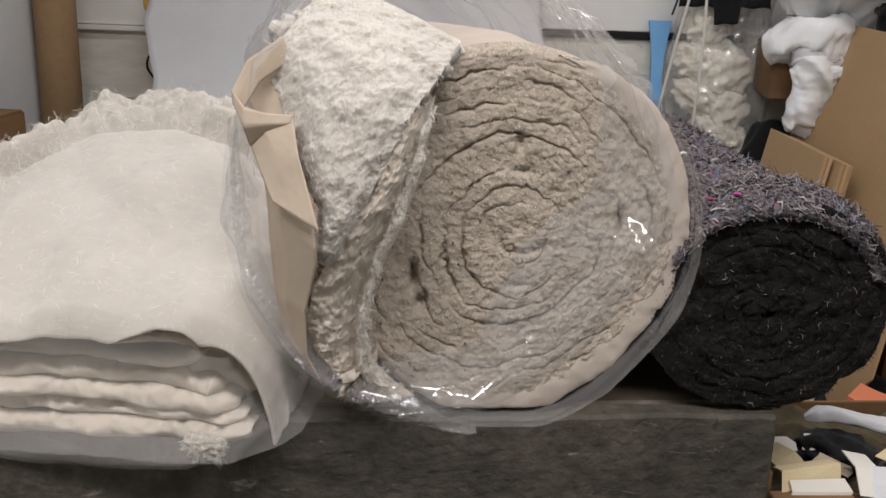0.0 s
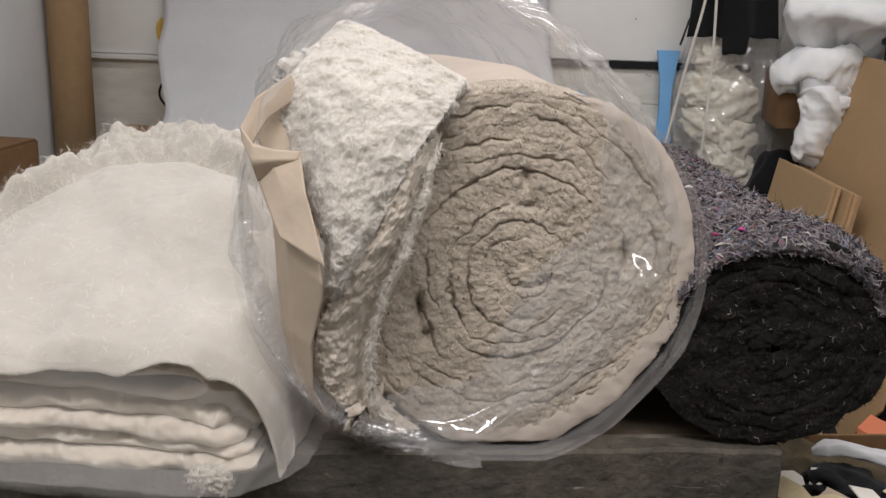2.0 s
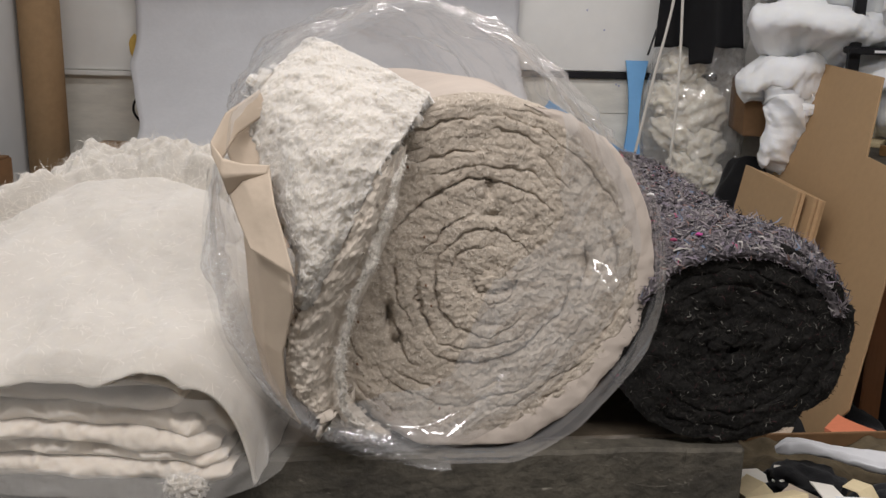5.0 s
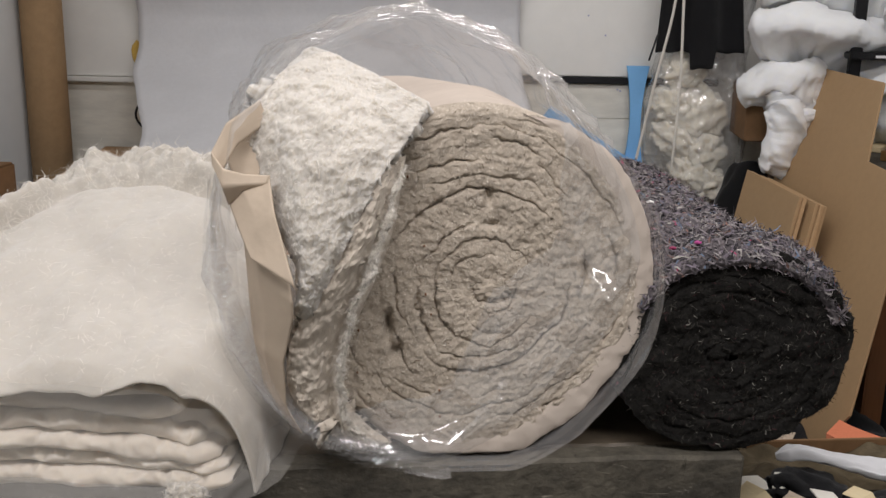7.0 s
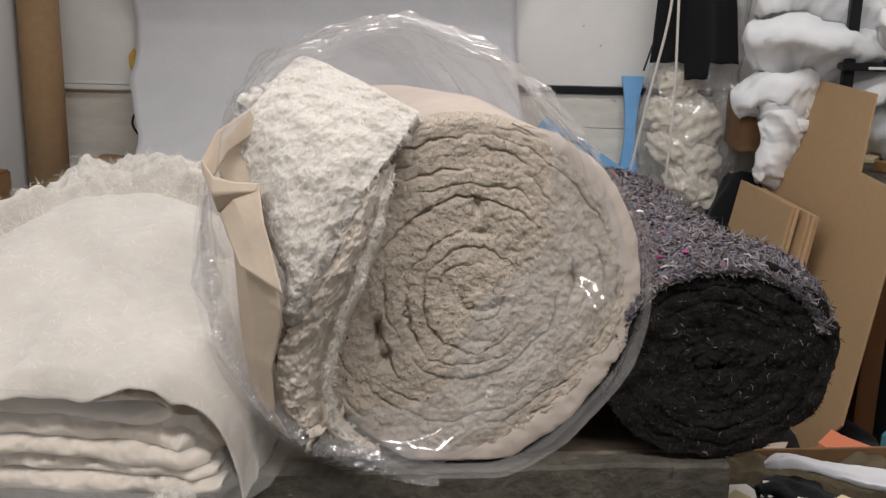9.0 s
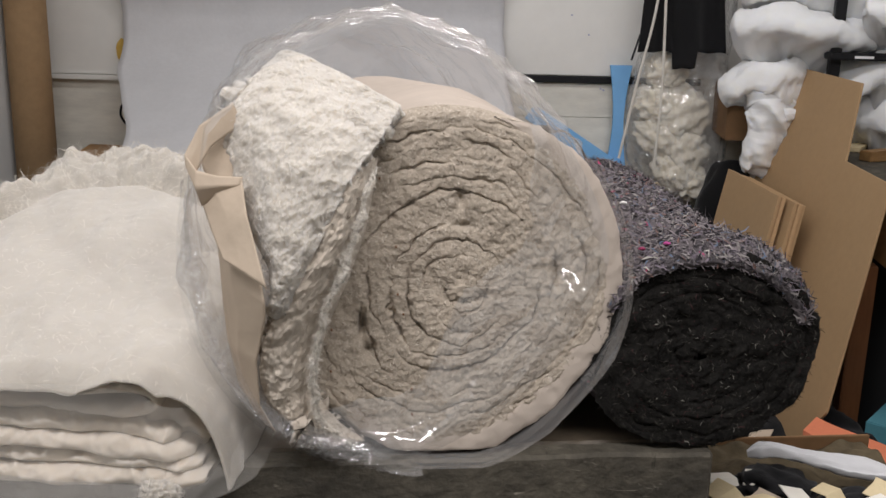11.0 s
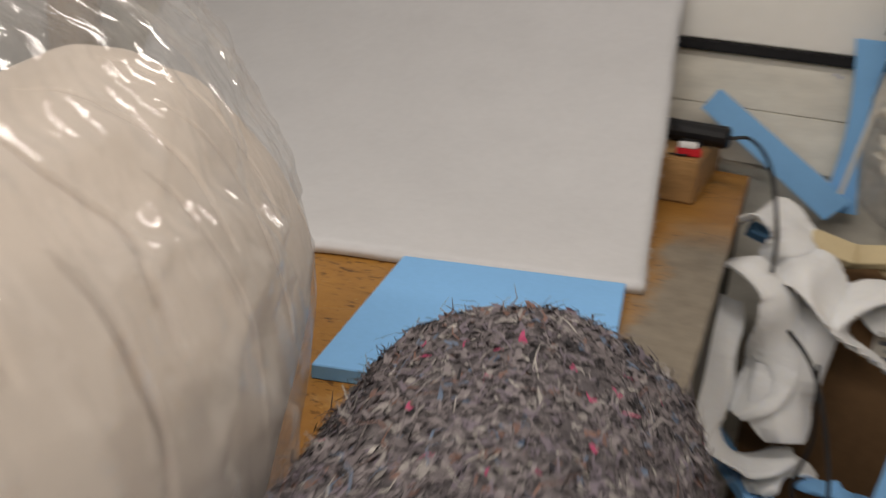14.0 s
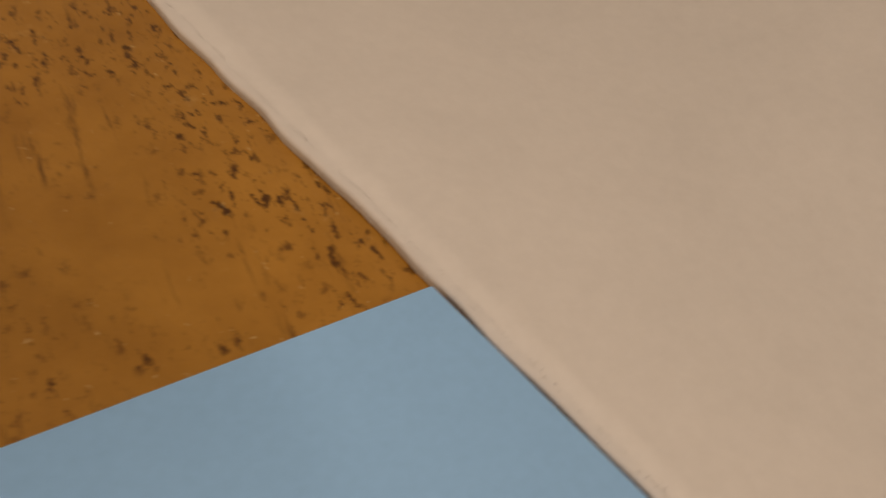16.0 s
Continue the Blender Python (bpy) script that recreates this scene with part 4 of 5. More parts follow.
def quilt_height(x, y):
    """Height of the soft top: a smooth panel that rises backwards inside a fluffy rim along its far and left sides."""
    h = 0.146 + 0.094 * step(-0.20, 0.30, y)
    h += 0.012 * math.sin(min(1, max(0, (x + 0.70) / 0.38)) * math.pi) * step(-0.15, 0.05, y)
    far = 0.285 - 2.4 * (x + 0.48) ** 2 + 0.012 * noise.noise(Vector((x * 14, 2, 5)))
    lift = 0.026 + 0.026 * math.exp(-((x + 0.475) / 0.05) ** 2) - 0.012 * step(-0.60, -0.72, x)
    h += lift * step(far - 0.006, far + 0.045, y)
    h -= 0.010 * math.exp(-((y - far) / 0.012) ** 2) * step(-0.70, -0.60, x)
    left = -0.572 - (0.30 - y) * 0.40 + 0.012 * noise.noise(Vector((y * 12, 7, 1)))
    h += 0.034 * step(left + 0.004, left - 0.018, x) * step(far + 0.03, far - 0.02, y)
    h -= 0.008 * math.exp(-((x - left) / 0.010) ** 2) * step(far, far - 0.05, y) * (0.5 + noise.noise(Vector((y * 9, 3, 3))))
    h -= 0.17 * step(-0.60, -0.82, x) * step(-0.02, 0.28, y)
    h -= 0.24 * step(0.34, 0.60, y)
    n = 0.014 * noise.noise(Vector((x * 5, y * 4, 2))) + 0.012 * noise.noise(Vector((x * 13, y * 8, 5))) + 0.005 * noise.noise(Vector((x * 34, y * 16, 8))) - 0.006 * ridged(Vector((x * 5 + y * 2, y * 3, 11)))
    fluff = step(left + 0.01, left - 0.02, x) + step(far - 0.01, far + 0.02, y)
    n += min(1.0, fluff) * (0.022 * noise.noise(Vector((x * 20, y * 20, 5))) + 0.013 * noise.noise(Vector((x * 50, y * 50, 5))) + 0.006 * noise.noise(Vector((x * 110, y * 110, 5))))
    n += 0.0012 * noise.noise(Vector((x * 70, y * 70, 5)))
    return h + n


def quilt_top(u, v):
    """The cover: u runs across the top and down the flank beside the roll, v from the near hem back."""
    y = -0.150 + 0.80 * v ** 1.15
    shoulder = -0.335 + 0.040 * step(-0.15, -0.03, y) - 0.130 * step(0.0, 0.30, y)
    foot = -0.238 - 0.02 * step(0.0, 0.2, y) - 0.07 * step(0.15, 0.4, y)
    if u < 0.70:
        x = -0.88 + (shoulder + 0.88) * u / 0.70
        z, turn = quilt_height(x, y), 0.0
    else:
        turn = (u - 0.70) / 0.30 * math.pi / 2
        x = shoulder + (foot - shoulder) * math.sin(turn) ** 1.15
        z = quilt_height(shoulder, y) * max(0.0, math.cos(turn)) ** 0.85
        x += 0.010 * noise.noise(Vector((y * 7, z * 8, 3))) * math.sin(2 * turn) + 0.005 * noise.noise(Vector((y * 26, z * 12, 8))) * math.sin(turn)
    y += 0.035 * math.sin(turn) ** 2.2 * step(0.25, 0.0, v)
    if v < 0.05:
        droop = (1 - v / 0.05)
        z -= (0.012 + 0.010 * noise.noise(Vector((x * 13, 1, 1))) + 0.010 * ridged(Vector((x * 10, 2, 2)))) * droop ** 1.5 * math.cos(turn)
        y += 0.004 * droop * math.sin(x * 40)
    return x, y, max(z, 0.003)


cover = part("cover", thick(grid_mesh("cover", quilt_top, 230, 190), 0.003), WADDING, quilt, "fluffy white top of the wadding", smooth=True)


def layer_bm(name, path, depth, front, seed):
    """One thick soft layer: a band that follows a path across the stack, its near edge rounded and uneven."""
    line = smooth_path([Vector((x, 0, z)) for x, z in path], 14)

    def at(u, v):
        k = min(u, 0.9999) * (len(line) - 1)
        i = int(k)
        p = line[i].lerp(line[i + 1], k - i)
        d = (line[i + 1] - line[i]).normalized()
        n = Vector((-d.z, 0, d.x))
        end = min(1.0, (1 - u) * 16) ** 0.5
        half = depth / 2 * (1 + 0.60 * noise.noise(Vector((p.x * 9, seed, 1))) + 0.35 * noise.noise(Vector((p.x * 24, seed, 4)))) * (0.35 + 0.65 * end)
        y0 = front + 0.012 * noise.noise(Vector((p.x * 8, seed * 2, 3))) + 0.005 * noise.noise(Vector((p.x * 30, seed * 2, 6))) + 0.02 * (1 - end)
        if v < 0.3 or v > 0.7:
            far = (0.3 - v) / 0.3 if v < 0.3 else (v - 0.7) / 0.3
            q = p + n * half * (1 if v < 0.3 else -1)
            y = y0 + half + 0.20 * far
        else:
            t = (v - 0.3) / 0.4 * math.pi
            q = p + n * half * math.cos(t)
            y = y0 + half - half * 1.5 * math.sin(t)
        sag = 0.004 * noise.noise(Vector((q.x * 7, seed, y * 4)))
        fine = 0.0034 * noise.noise(Vector((q.x * 38, q.z * 50, seed))) + 0.0018 * noise.noise(Vector((q.x * 110, q.z * 120, seed)))
        return q.x, y - fine * 2, max(q.z + sag + fine, 0.002)

    return grid_mesh(name, at, 170, 34)


LAYERS = (([(-0.88, 0.014), (-0.60, 0.013), (-0.40, 0.016), (-0.262, 0.014)], 0.024, -0.128), ([(-0.88, 0.034), (-0.60, 0.035), (-0.40, 0.037), (-0.268, 0.031)], 0.018, -0.122),
          ([(-0.88, 0.051), (-0.62, 0.052), (-0.42, 0.054), (-0.276, 0.045)], 0.020, -0.124), ([(-0.88, 0.072), (-0.62, 0.071), (-0.44, 0.074), (-0.34, 0.070), (-0.292, 0.060)], 0.024, -0.118),
          ([(-0.88, 0.092), (-0.62, 0.090), (-0.46, 0.094), (-0.35, 0.089), (-0.318, 0.096), (-0.316, 0.108), (-0.345, 0.117), (-0.40, 0.112), (-0.44, 0.118), (-0.60, 0.122), (-0.88, 0.120)], 0.015, -0.116),
          ([(-0.88, 0.108), (-0.60, 0.104), (-0.50, 0.107), (-0.46, 0.104)], 0.012, -0.095))
for k, (pts, deep, front) in enumerate(LAYERS):
    lay = part("layer", layer_bm("layer", pts, deep, front, 3.1 * k + 1), WADDING_WARM, quilt, "soft cream layer edge of the folded wadding", smooth=True)
    part("tuft", tufts_mesh("tuft", [(p, n if n.y < 0 else -n) for p, n in spots_on(lay, 900, 34 + k, lambda c, n: c.y < -0.09)], 0.009, 0.0004, 0.4, 1.3, 44 + k), COTTON_SHREDS, quilt, "stray fibres", kind="stuff")
part("inner_fold", lump_bm((0.055, 0.060, 0.052), 0.25, 2.6, 6.0, 4, m=pose(-0.318, -0.045, 0.072, 0, 20, 10)), WADDING_WARM, quilt, "rounded inner fold of the wadding", smooth=True)
fluffy = [(p, n if n.z > 0 else -n) for p, n in spots_on(cover, 11000, 30, lambda c, n: abs(n.z) > 0.05 and (c.y > 0.27 or c.x < -0.60) and c.z > 0.1)]
part("tuft", tufts_mesh("tuft", fluffy, 0.014, 0.0004, 0.9, 1.6, 40), COTTON_SHREDS, quilt, "stray white fibres standing off the rim", kind="stuff")
part("tuft", tufts_mesh("tuft", [(p, n if n.z > 0 else -n) for p, n in spots_on(cover, 7000, 31, lambda c, n: c.z > 0.1)], 0.012, 0.0003, 0.2, 1.4, 41), COTTON_SHREDS, quilt, "stray white fibres", kind="stuff")


def bag_side(u, v):
    """Thin translucent bag hanging from the hem round the near face and the corner down to the bench."""
    k = u * 0.80
    if k < 0.548:
        x, y, nx, ny = -0.86 + k, -0.150, 0.0, -1.0
    else:
        t = min(1.0, (k - 0.548) / 0.14) * math.pi / 2
        x, y = -0.312 + 0.080 * math.sin(t), -0.150 + 0.095 * (1 - math.cos(t)) + max(0.0, k - 0.688)
        nx, ny = math.sin(t), -math.cos(t)
    top = (0.128 - 0.035 * step(0.50, 0.66, k)) + 0.010 * noise.noise(Vector((k * 13, 1, 4)))
    z = 0.003 + top * (1 - v)
    pouch = 0.014 * v ** 3 + 0.005 * noise.noise(Vector((k * 22, z * 12, 1))) + 0.003 * ridged(Vector((k * 12, z * 20, 6)))
    return x + nx * pouch - nx * 0.035 * (1 - v), y + ny * pouch, z


def bag_lip(u, v):
    """Loose hem of the bag lying over the bench's edge."""
    x = -0.86 + 0.625 * u
    y = -0.150 - 0.010 * math.sin(min(1, v * 1.2) * 1.5) + 0.085 * step(0.86, 1.0, u) - 0.006 * noise.noise(Vector((x * 7, v, 1)))
    z = 0.022 * (1 - v) ** 2 - 0.012 * v + 0.005 * noise.noise(Vector((x * 16, v * 3, 2))) * (1 - step(0.8, 1.0, u)) + 0.014 * step(0.8, 1.0, u) * v
    return x, y, max(z, 0.003) if y > -0.075 + (x + 0.38) * 0.17 else z + 0.002


part("bag_side", grid_mesh("bag_side", bag_side, 170, 30), FILM_VEIL, quilt, "thin translucent bag over the layers", smooth=True).visible_shadow = False
part("bag_lip", grid_mesh("bag_lip", bag_lip, 120, 10), FILM_MILKY, quilt, "milky plastic bag hem", smooth=True).visible_shadow = False
clump = part("clump", lump_bm((0.020, 0.007, 0.013), 0.5, 5, 3.3, 4, m=Matrix.Translation((-0.300, -0.152, 0.016))), WADDING, quilt, "stray clump of wadding", smooth=True)
part("tuft", tufts_mesh("tuft", spots_on(clump, 350, 61), 0.010, 0.0004, 0.8, 1.4, 62), COTTON_SHREDS, quilt, "stray white fibres", kind="stuff")

# ---- far side, against the left of the back wall ----
tube_core = thing("cardboard_tube", "tall brown cardboard tube standing on the floor against the wall", "cardboard tube", at=pose(-1.510, 1.97, 0))
part("tube_wall", tube_bm([(0, 0, 0), (0, 0.03, 1.2), (0, 0.06, 2.4)], 0.064, 28), CARD, tube_core, smooth=True)
left_box = thing("carton", "tall brown cardboard box standing between the bench and the side wall", "cardboard box", at=pose(-1.44, 1.02, 0, 0, 0, -3))
for nm, b in (("front_panel", (-0.13, 0.13, -0.35, -0.344, 0, 0.87)), ("back_panel", (-0.13, 0.13, 0.344, 0.35, 0, 0.87)), ("side_panel", (-0.13, -0.124, -0.343, 0.343, 0, 0.87)), ("side_panel", (0.124, 0.13, -0.343, 0.343, 0, 0.87)), ("top_flap", (-0.129, 0.129, -0.343, 0.343, 0.871, 0.876))):
    part(nm, box_bm(*b, 0.001), CARD_DARK, left_box)
tagged(part("cable", tube_bm(smooth_path([(-1.22, 2.10, 0.84), (-1.26, 2.09, 0.90), (-1.24, 2.09, 0.95), (-1.18, 2.10, 0.965)]), 0.004), BLACK), "thin black cable loop against the wall", "cable")

# ---- far right corner of the bench ----
block = tagged(part("wooden_block", box_bm(-0.045, 0.118, 1.80, 2.095, BENCH_Z + 0.001, BENCH_Z + 0.085, 0.004), WOOD_PALE), "worn pine block lying on the bench", "wood block")
tool = thing("hot_knife", "black electric foam knife with a cable on pine block", "power tool", at=pose(0.05, 1.940, BENCH_Z + 0.107, 0, 0, -4))
part("handle", tube_bm([(-0.13, 0, 0), (-0.125, 0, 0), (0.06, 0, 0), (0.095, 0, 0), (0.10, 0, 0)], 0.021, 14, taper=[0.8, 1, 1, 1.05, 0.8]), BLACK, tool, smooth=False)
part("cable", tube_bm(smooth_path([(0.10, 0, 0), (0.14, 0.0, 0.004), (0.19, -0.05, -0.03), (0.235, -0.16, -0.11), (0.25, -0.24, -0.16)]), 0.0035), BLACK, tool)
red = thing("matchbox", "small red and white plastic case on the pine block", "small case", at=pose(0.095, 1.83, BENCH_Z + 0.086, 0, 0, 12))
part("case", box_bm(-0.025, 0.02, -0.012, 0.012, 0, 0.014, 0.002), RED_PLASTIC, red)
part("lid", box_bm(-0.022, 0.012, -0.010, 0.010, 0.0145, 0.024, 0.002), WHITE_PLASTIC, red, "white lid")
tagged(part("black_case", box_bm(-0.02, 0.02, -0.015, 0.015, 0, 0.016, 0.003), BLACK), "small black plastic case on the pine block", "small case").matrix_world = pose(0.085, 1.885, BENCH_Z + 0.086, 0, 0, -8)
tagged(part("wire_offcut", tube_bm(smooth_path([(0.06, 1.815, BENCH_Z + 0.088), (0.085, 1.812, BENCH_Z + 0.089), (0.10, 1.825, BENCH_Z + 0.089)]), 0.002, 6), BLACK), "short black wire offcut", "wire")


def waisted(w, waist, h, n=14):
    """A strip cut hollow on both sides."""
    left = [(-(waist + (w - waist) * abs(2 * k / n - 1) ** 1.8) / 2, h * k / n) for k in range(n + 1)]
    return left + [(-x, y) for x, y in reversed(left)]


tagged(part("foam_strip", slab_bm(waisted(0.070, 0.034, 0.34), 0.02, 0.001, pose(0.366, 2.10, 0.76, 87, 0, 0)), BLUE), "waisted light blue foam strip standing against the wall", "foam strip", "blue foam strips")
tagged(part("foam_strip", slab_bm([(-0.025, -0.043), (0.004, 0.0), (0.29, -0.182), (0.25, -0.227)], 0.02, 0.001, pose(0.095, 2.09, 0.972, 82, 0, 0)), BLUE), "light blue foam strip lying aslant by the wall", "foam strip", "blue foam strips")

# ---- carton of offcuts behind the felt roll ----
carton = thing("carton", "open brown cardboard box with a printed white label, full of offcuts", "cardboard box", at=pose(0.43, 1.95, 0, 0, 0, 3))
for nm, b in (("front_panel", (-0.16, 0.16, -0.15, -0.144, 0, 0.66)), ("back_panel", (-0.16, 0.16, 0.134, 0.14, 0, 0.66)), ("side_panel", (-0.16, -0.154, -0.143, 0.133, 0, 0.66)), ("side_panel", (0.154, 0.16, -0.143, 0.133, 0, 0.66)), ("base", (-0.153, 0.153, -0.143, 0.133, 0.0, 0.006))):
    part(nm, box_bm(*b, 0.001), CARD_DARK, carton)
lab = part("label", box_bm(0.03, 0.15, -0.1525, -0.1505, 0.575, 0.645, 0), PAPER, carton, "white printed label")
for k in range(4):
    part("print_bar", box_bm(0.04 + 0.012 * (k % 2), 0.14 - 0.01 * (k % 3), -0.1545, -0.153, 0.583 + k * 0.015, 0.590 + k * 0.015, 0), DARK_PRINT, lab)


def soft_strip(points, width, depth, mat, name, label, category, seed=0, parent=None, group="", flat=(0, 0, 1), lively=1.0):
    """A floppy band of batting or foam along a path."""
    path = smooth_path(points, 8)

    def at(u, v):
        k = min(v, 0.9999) * (len(path) - 1)
        i = int(k)
        p = path[i].lerp(path[i + 1], k - i)
        d = (path[i + 1] - path[i]).normalized()
        s = d.cross(Vector(flat))
        s = s.normalized() if s.length > 0.01 else Vector((1, 0, 0))
        n = s.cross(d)
        w = width * (1 + 0.25 * noise.noise(Vector((v * 4, seed, 1)))) * min(1.0, 0.25 + 7 * min(v, 1 - v)) ** 0.5
        a = math.tau * u
        return p + s * (w / 2 * math.copysign(abs(math.cos(a)) ** 0.6, math.cos(a))) + n * (depth / 2 * math.sin(a) * min(1.0, 0.05 + 9 * min(v, 1 - v)) ** 0.5 + 0.30 * lively * depth * noise.noise(Vector((v * 7, math.cos(a) * 2, seed))) + 0.10 * depth * noise.noise(Vector((v * 22, math.cos(a) * 6, seed))) + 0.25 * lively * width * noise.noise(Vector((v * 3, seed + 2, math.cos(a)))))

    me = grid_mesh(name, at, 30, 60, wrap_u=True)
    ob = part(name, me, mat, parent, smooth=True)
    return tagged(ob, label, category, group) if parent is None else ob


STRIP_LABEL = "white batting strip draped over the box of offcuts"
for k, (pts, w) in enumerate((([(0.20, 1.74, 0.72), (0.24, 1.70, 0.75), (0.30, 1.68, 0.70), (0.31, 1.66, 0.58), (0.27, 1.62, 0.50)], 0.10),
                              ([(0.30, 1.78, 0.74), (0.36, 1.74, 0.73), (0.42, 1.70, 0.66), (0.47, 1.74, 0.60)], 0.13),
                              ([(0.48, 1.86, 0.69), (0.44, 1.78, 0.71), (0.36, 1.72, 0.66), (0.34, 1.66, 0.56), (0.36, 1.62, 0.47)], 0.11),
                              ([(0.22, 1.72, 0.67), (0.21, 1.64, 0.58), (0.24, 1.60, 0.47), (0.30, 1.62, 0.41), (0.38, 1.64, 0.44)], 0.09),
                              ([(0.19, 1.90, 0.76), (0.24, 1.86, 0.80), (0.30, 1.83, 0.78), (0.32, 1.80, 0.72)], 0.12),
                              ([(0.52, 1.90, 0.66), (0.50, 1.80, 0.70), (0.45, 1.76, 0.66)], 0.12))):
    soft_strip(pts, w, 0.010, POLY, "batting_strip", STRIP_LABEL, "batting strip", k * 1.7, group="white batting strips")
for k, (x, y, z, sx, sy, rx, ry, rz) in enumerate(((0.36, 1.86, 0.745, 0.05, 0.03, 35, 20, 20), (0.43, 1.90, 0.73, 0.06, 0.025, 50, -15, -30), (0.47, 1.93, 0.70, 0.05, 0.03, 30, 30, 60))):
    tagged(part("foam_offcut", slab_bm([(-sx, -sy), (sx * 0.9, -sy * 0.6), (sx, sy), (-sx * 0.7, sy * 0.8)], 0.02, 0.002, pose(x, y, z, rx, ry, rz)), CREAM_FOAM), "cream foam offcut on top of the box", "foam offcut", "cream foam offcuts")
for k, (x, y, z, rz) in enumerate(((0.20, 1.62, 0.46, 30), (0.23, 1.66, 0.42, -20), (0.19, 1.70, 0.50, 70), (0.25, 1.90, 0.74, 10))):
    tagged(part("foam_offcut", box_bm(-0.035, 0.035, -0.012, 0.012, -0.012, 0.012, 0.001), BLUE), "small blue foam offcut among batting strips", "foam offcut", "blue foam offcuts").matrix_world = pose(x, y, z, 15 * k, 20, rz)

# ---- heap of offcuts on the floor beside the bench ----


def heap_at(u, v):
    x, y = 0.33 + 0.62 * u, 0.30 + 1.48 * v
    e = min(1, 8 * min(u, 1 - u)) * min(1, 8 * min(v, 1 - v))
    z = 0.27 + 0.07 * min(1.0, max(0.0, (x - 0.58) / 0.12)) + 0.05 * noise.noise(Vector((x * 5, y * 5, 1))) + 0.03 * noise.noise(Vector((x * 14, y * 14, 2)))
    return x, y, max(0.002, z * e ** 0.5)


tagged(part("heap_of_rags", grid_mesh("heap_of_rags", heap_at, 60, 90), CLOTH_AND_SHADE, smooth=True), "dark heap of fabric offcuts on the floor", "rag heap", kind="stuff")
tagged(part("foam_curve", thick(grid_mesh("foam_curve", lambda u, v: (0.752 + 0.30 * u - 0.05 * v, 1.06 - 0.42 * u ** 0.8 - 0.075 * v + 0.02 * math.sin(u * 3), 0.378 + 0.012 * math.sin(u * 4)), 24, 6), 0.024), CORAL), "curved coral foam offcut on the heap", "foam offcut")
tagged(part("foam_block", box_bm(0, 0.34, 0, 0.30, 0, 0.075, 0.003), TEAL), "thick teal foam block on the heap under the side bench", "foam block").matrix_world = pose(0.869, 1.085, 0.312, 0, 0, -36)
soft_strip([(0.60, 1.05, 0.345), (0.68, 0.95, 0.35), (0.78, 0.85, 0.345), (0.90, 0.72, 0.34)], 0.09, 0.025, POLY, "batting_strip", "pale batting strip on the floor heap", "batting strip", 9.0)
soft_strip([(0.56, 1.25, 0.33), (0.50, 1.40, 0.345), (0.46, 1.55, 0.35), (0.52, 1.66, 0.35)], 0.08, 0.03, POLY, "batting_strip", "pale batting strip on the floor heap", "batting strip", 11.0)
tagged(part("foam_strip", slab_bm(waisted(0.075, 0.045, 0.44), 0.02, 0.001, pose(0.512, 1.53, 0.285, 76, 4, -12)), BLUE), "waisted light blue foam strip leaning on the heap", "foam strip", "blue foam strips")
tagged(part("foam_strip", slab_bm(waisted(0.07, 0.05, 0.26), 0.02, 0.001, pose(0.36, 1.58, 0.335, 10, 5, 40)), BLUE), "light blue foam strip lying on the heap", "foam strip", "blue foam strips")
for k, (pts, w, mat, word) in enumerate((([(0.30, 1.52, 0.36), (0.37, 1.48, 0.40), (0.44, 1.52, 0.38), (0.50, 1.48, 0.36)], 0.07, POLY, "white"), ([(0.34, 1.38, 0.35), (0.42, 1.42, 0.39), (0.47, 1.36, 0.37)], 0.06, POLY, "white"),
                                       ([(0.40, 1.66, 0.37), (0.46, 1.62, 0.40), (0.52, 1.66, 0.37)], 0.06, BLUE, "light blue"), ([(0.36, 1.28, 0.35), (0.42, 1.22, 0.37), (0.50, 1.24, 0.35)], 0.05, CREAM_FOAM, "cream"),
                                       ([(0.33, 1.60, 0.37), (0.36, 1.66, 0.41), (0.42, 1.70, 0.38)], 0.07, POLY, "white"))):
    soft_strip(pts, w, 0.014, mat, "scrap_strip", word + " scrap strip curled on the floor heap", "scrap strip", 20 + k * 1.3, group=word + " scrap strips")
tagged(part("cable", tube_bm(smooth_path([(0.385, 1.635, 0.62), (0.40, 1.60, 0.50), (0.385, 1.56, 0.43), (0.41, 1.50, 0.40), (0.47, 1.46, 0.38), (0.53, 1.42, 0.37)]), 0.0032, 8), BLACK), "thin black cable trailing over the offcuts", "cable")
rnd = random.Random(5)
for k in range(26):
    x, y = rnd.uniform(0.40, 0.86), rnd.uniform(0.50, 1.62)
    sx, sy = rnd.uniform(0.02, 0.055), rnd.uniform(0.012, 0.03)
    mat, word = rnd.choice(((CREAM_FOAM, "cream foam"), (PAPER, "white paper"), (BLUE, "blue foam"), (KRAFT, "tan paper"), (CREAM_FOAM, "cream foam")))
    tagged(part("offcut", slab_bm([(-sx, -sy), (sx, -sy * 0.5), (sx * 0.8, sy), (-sx * 0.9, sy * 0.7)], 0.004 if "paper" in word else 0.014, 0.001, pose(x, y, 0.325 + rnd.uniform(0, 0.02), rnd.uniform(-25, 25), rnd.uniform(-25, 25), rnd.uniform(0, 360))), mat), word + " offcut on the floor heap", "offcut", word + " offcuts")
for k in range(3):
    tagged(part("cord_offcut", tube_bm(smooth_path([(0.42 + 0.05 * k, 1.50, 0.35), (0.46 + 0.04 * k, 1.46, 0.37), (0.52, 1.43 - 0.03 * k, 0.36), (0.56, 1.48, 0.36)]), 0.004, 6), BLACK), "black cord offcut on the heap", "cord", "black cord offcuts")
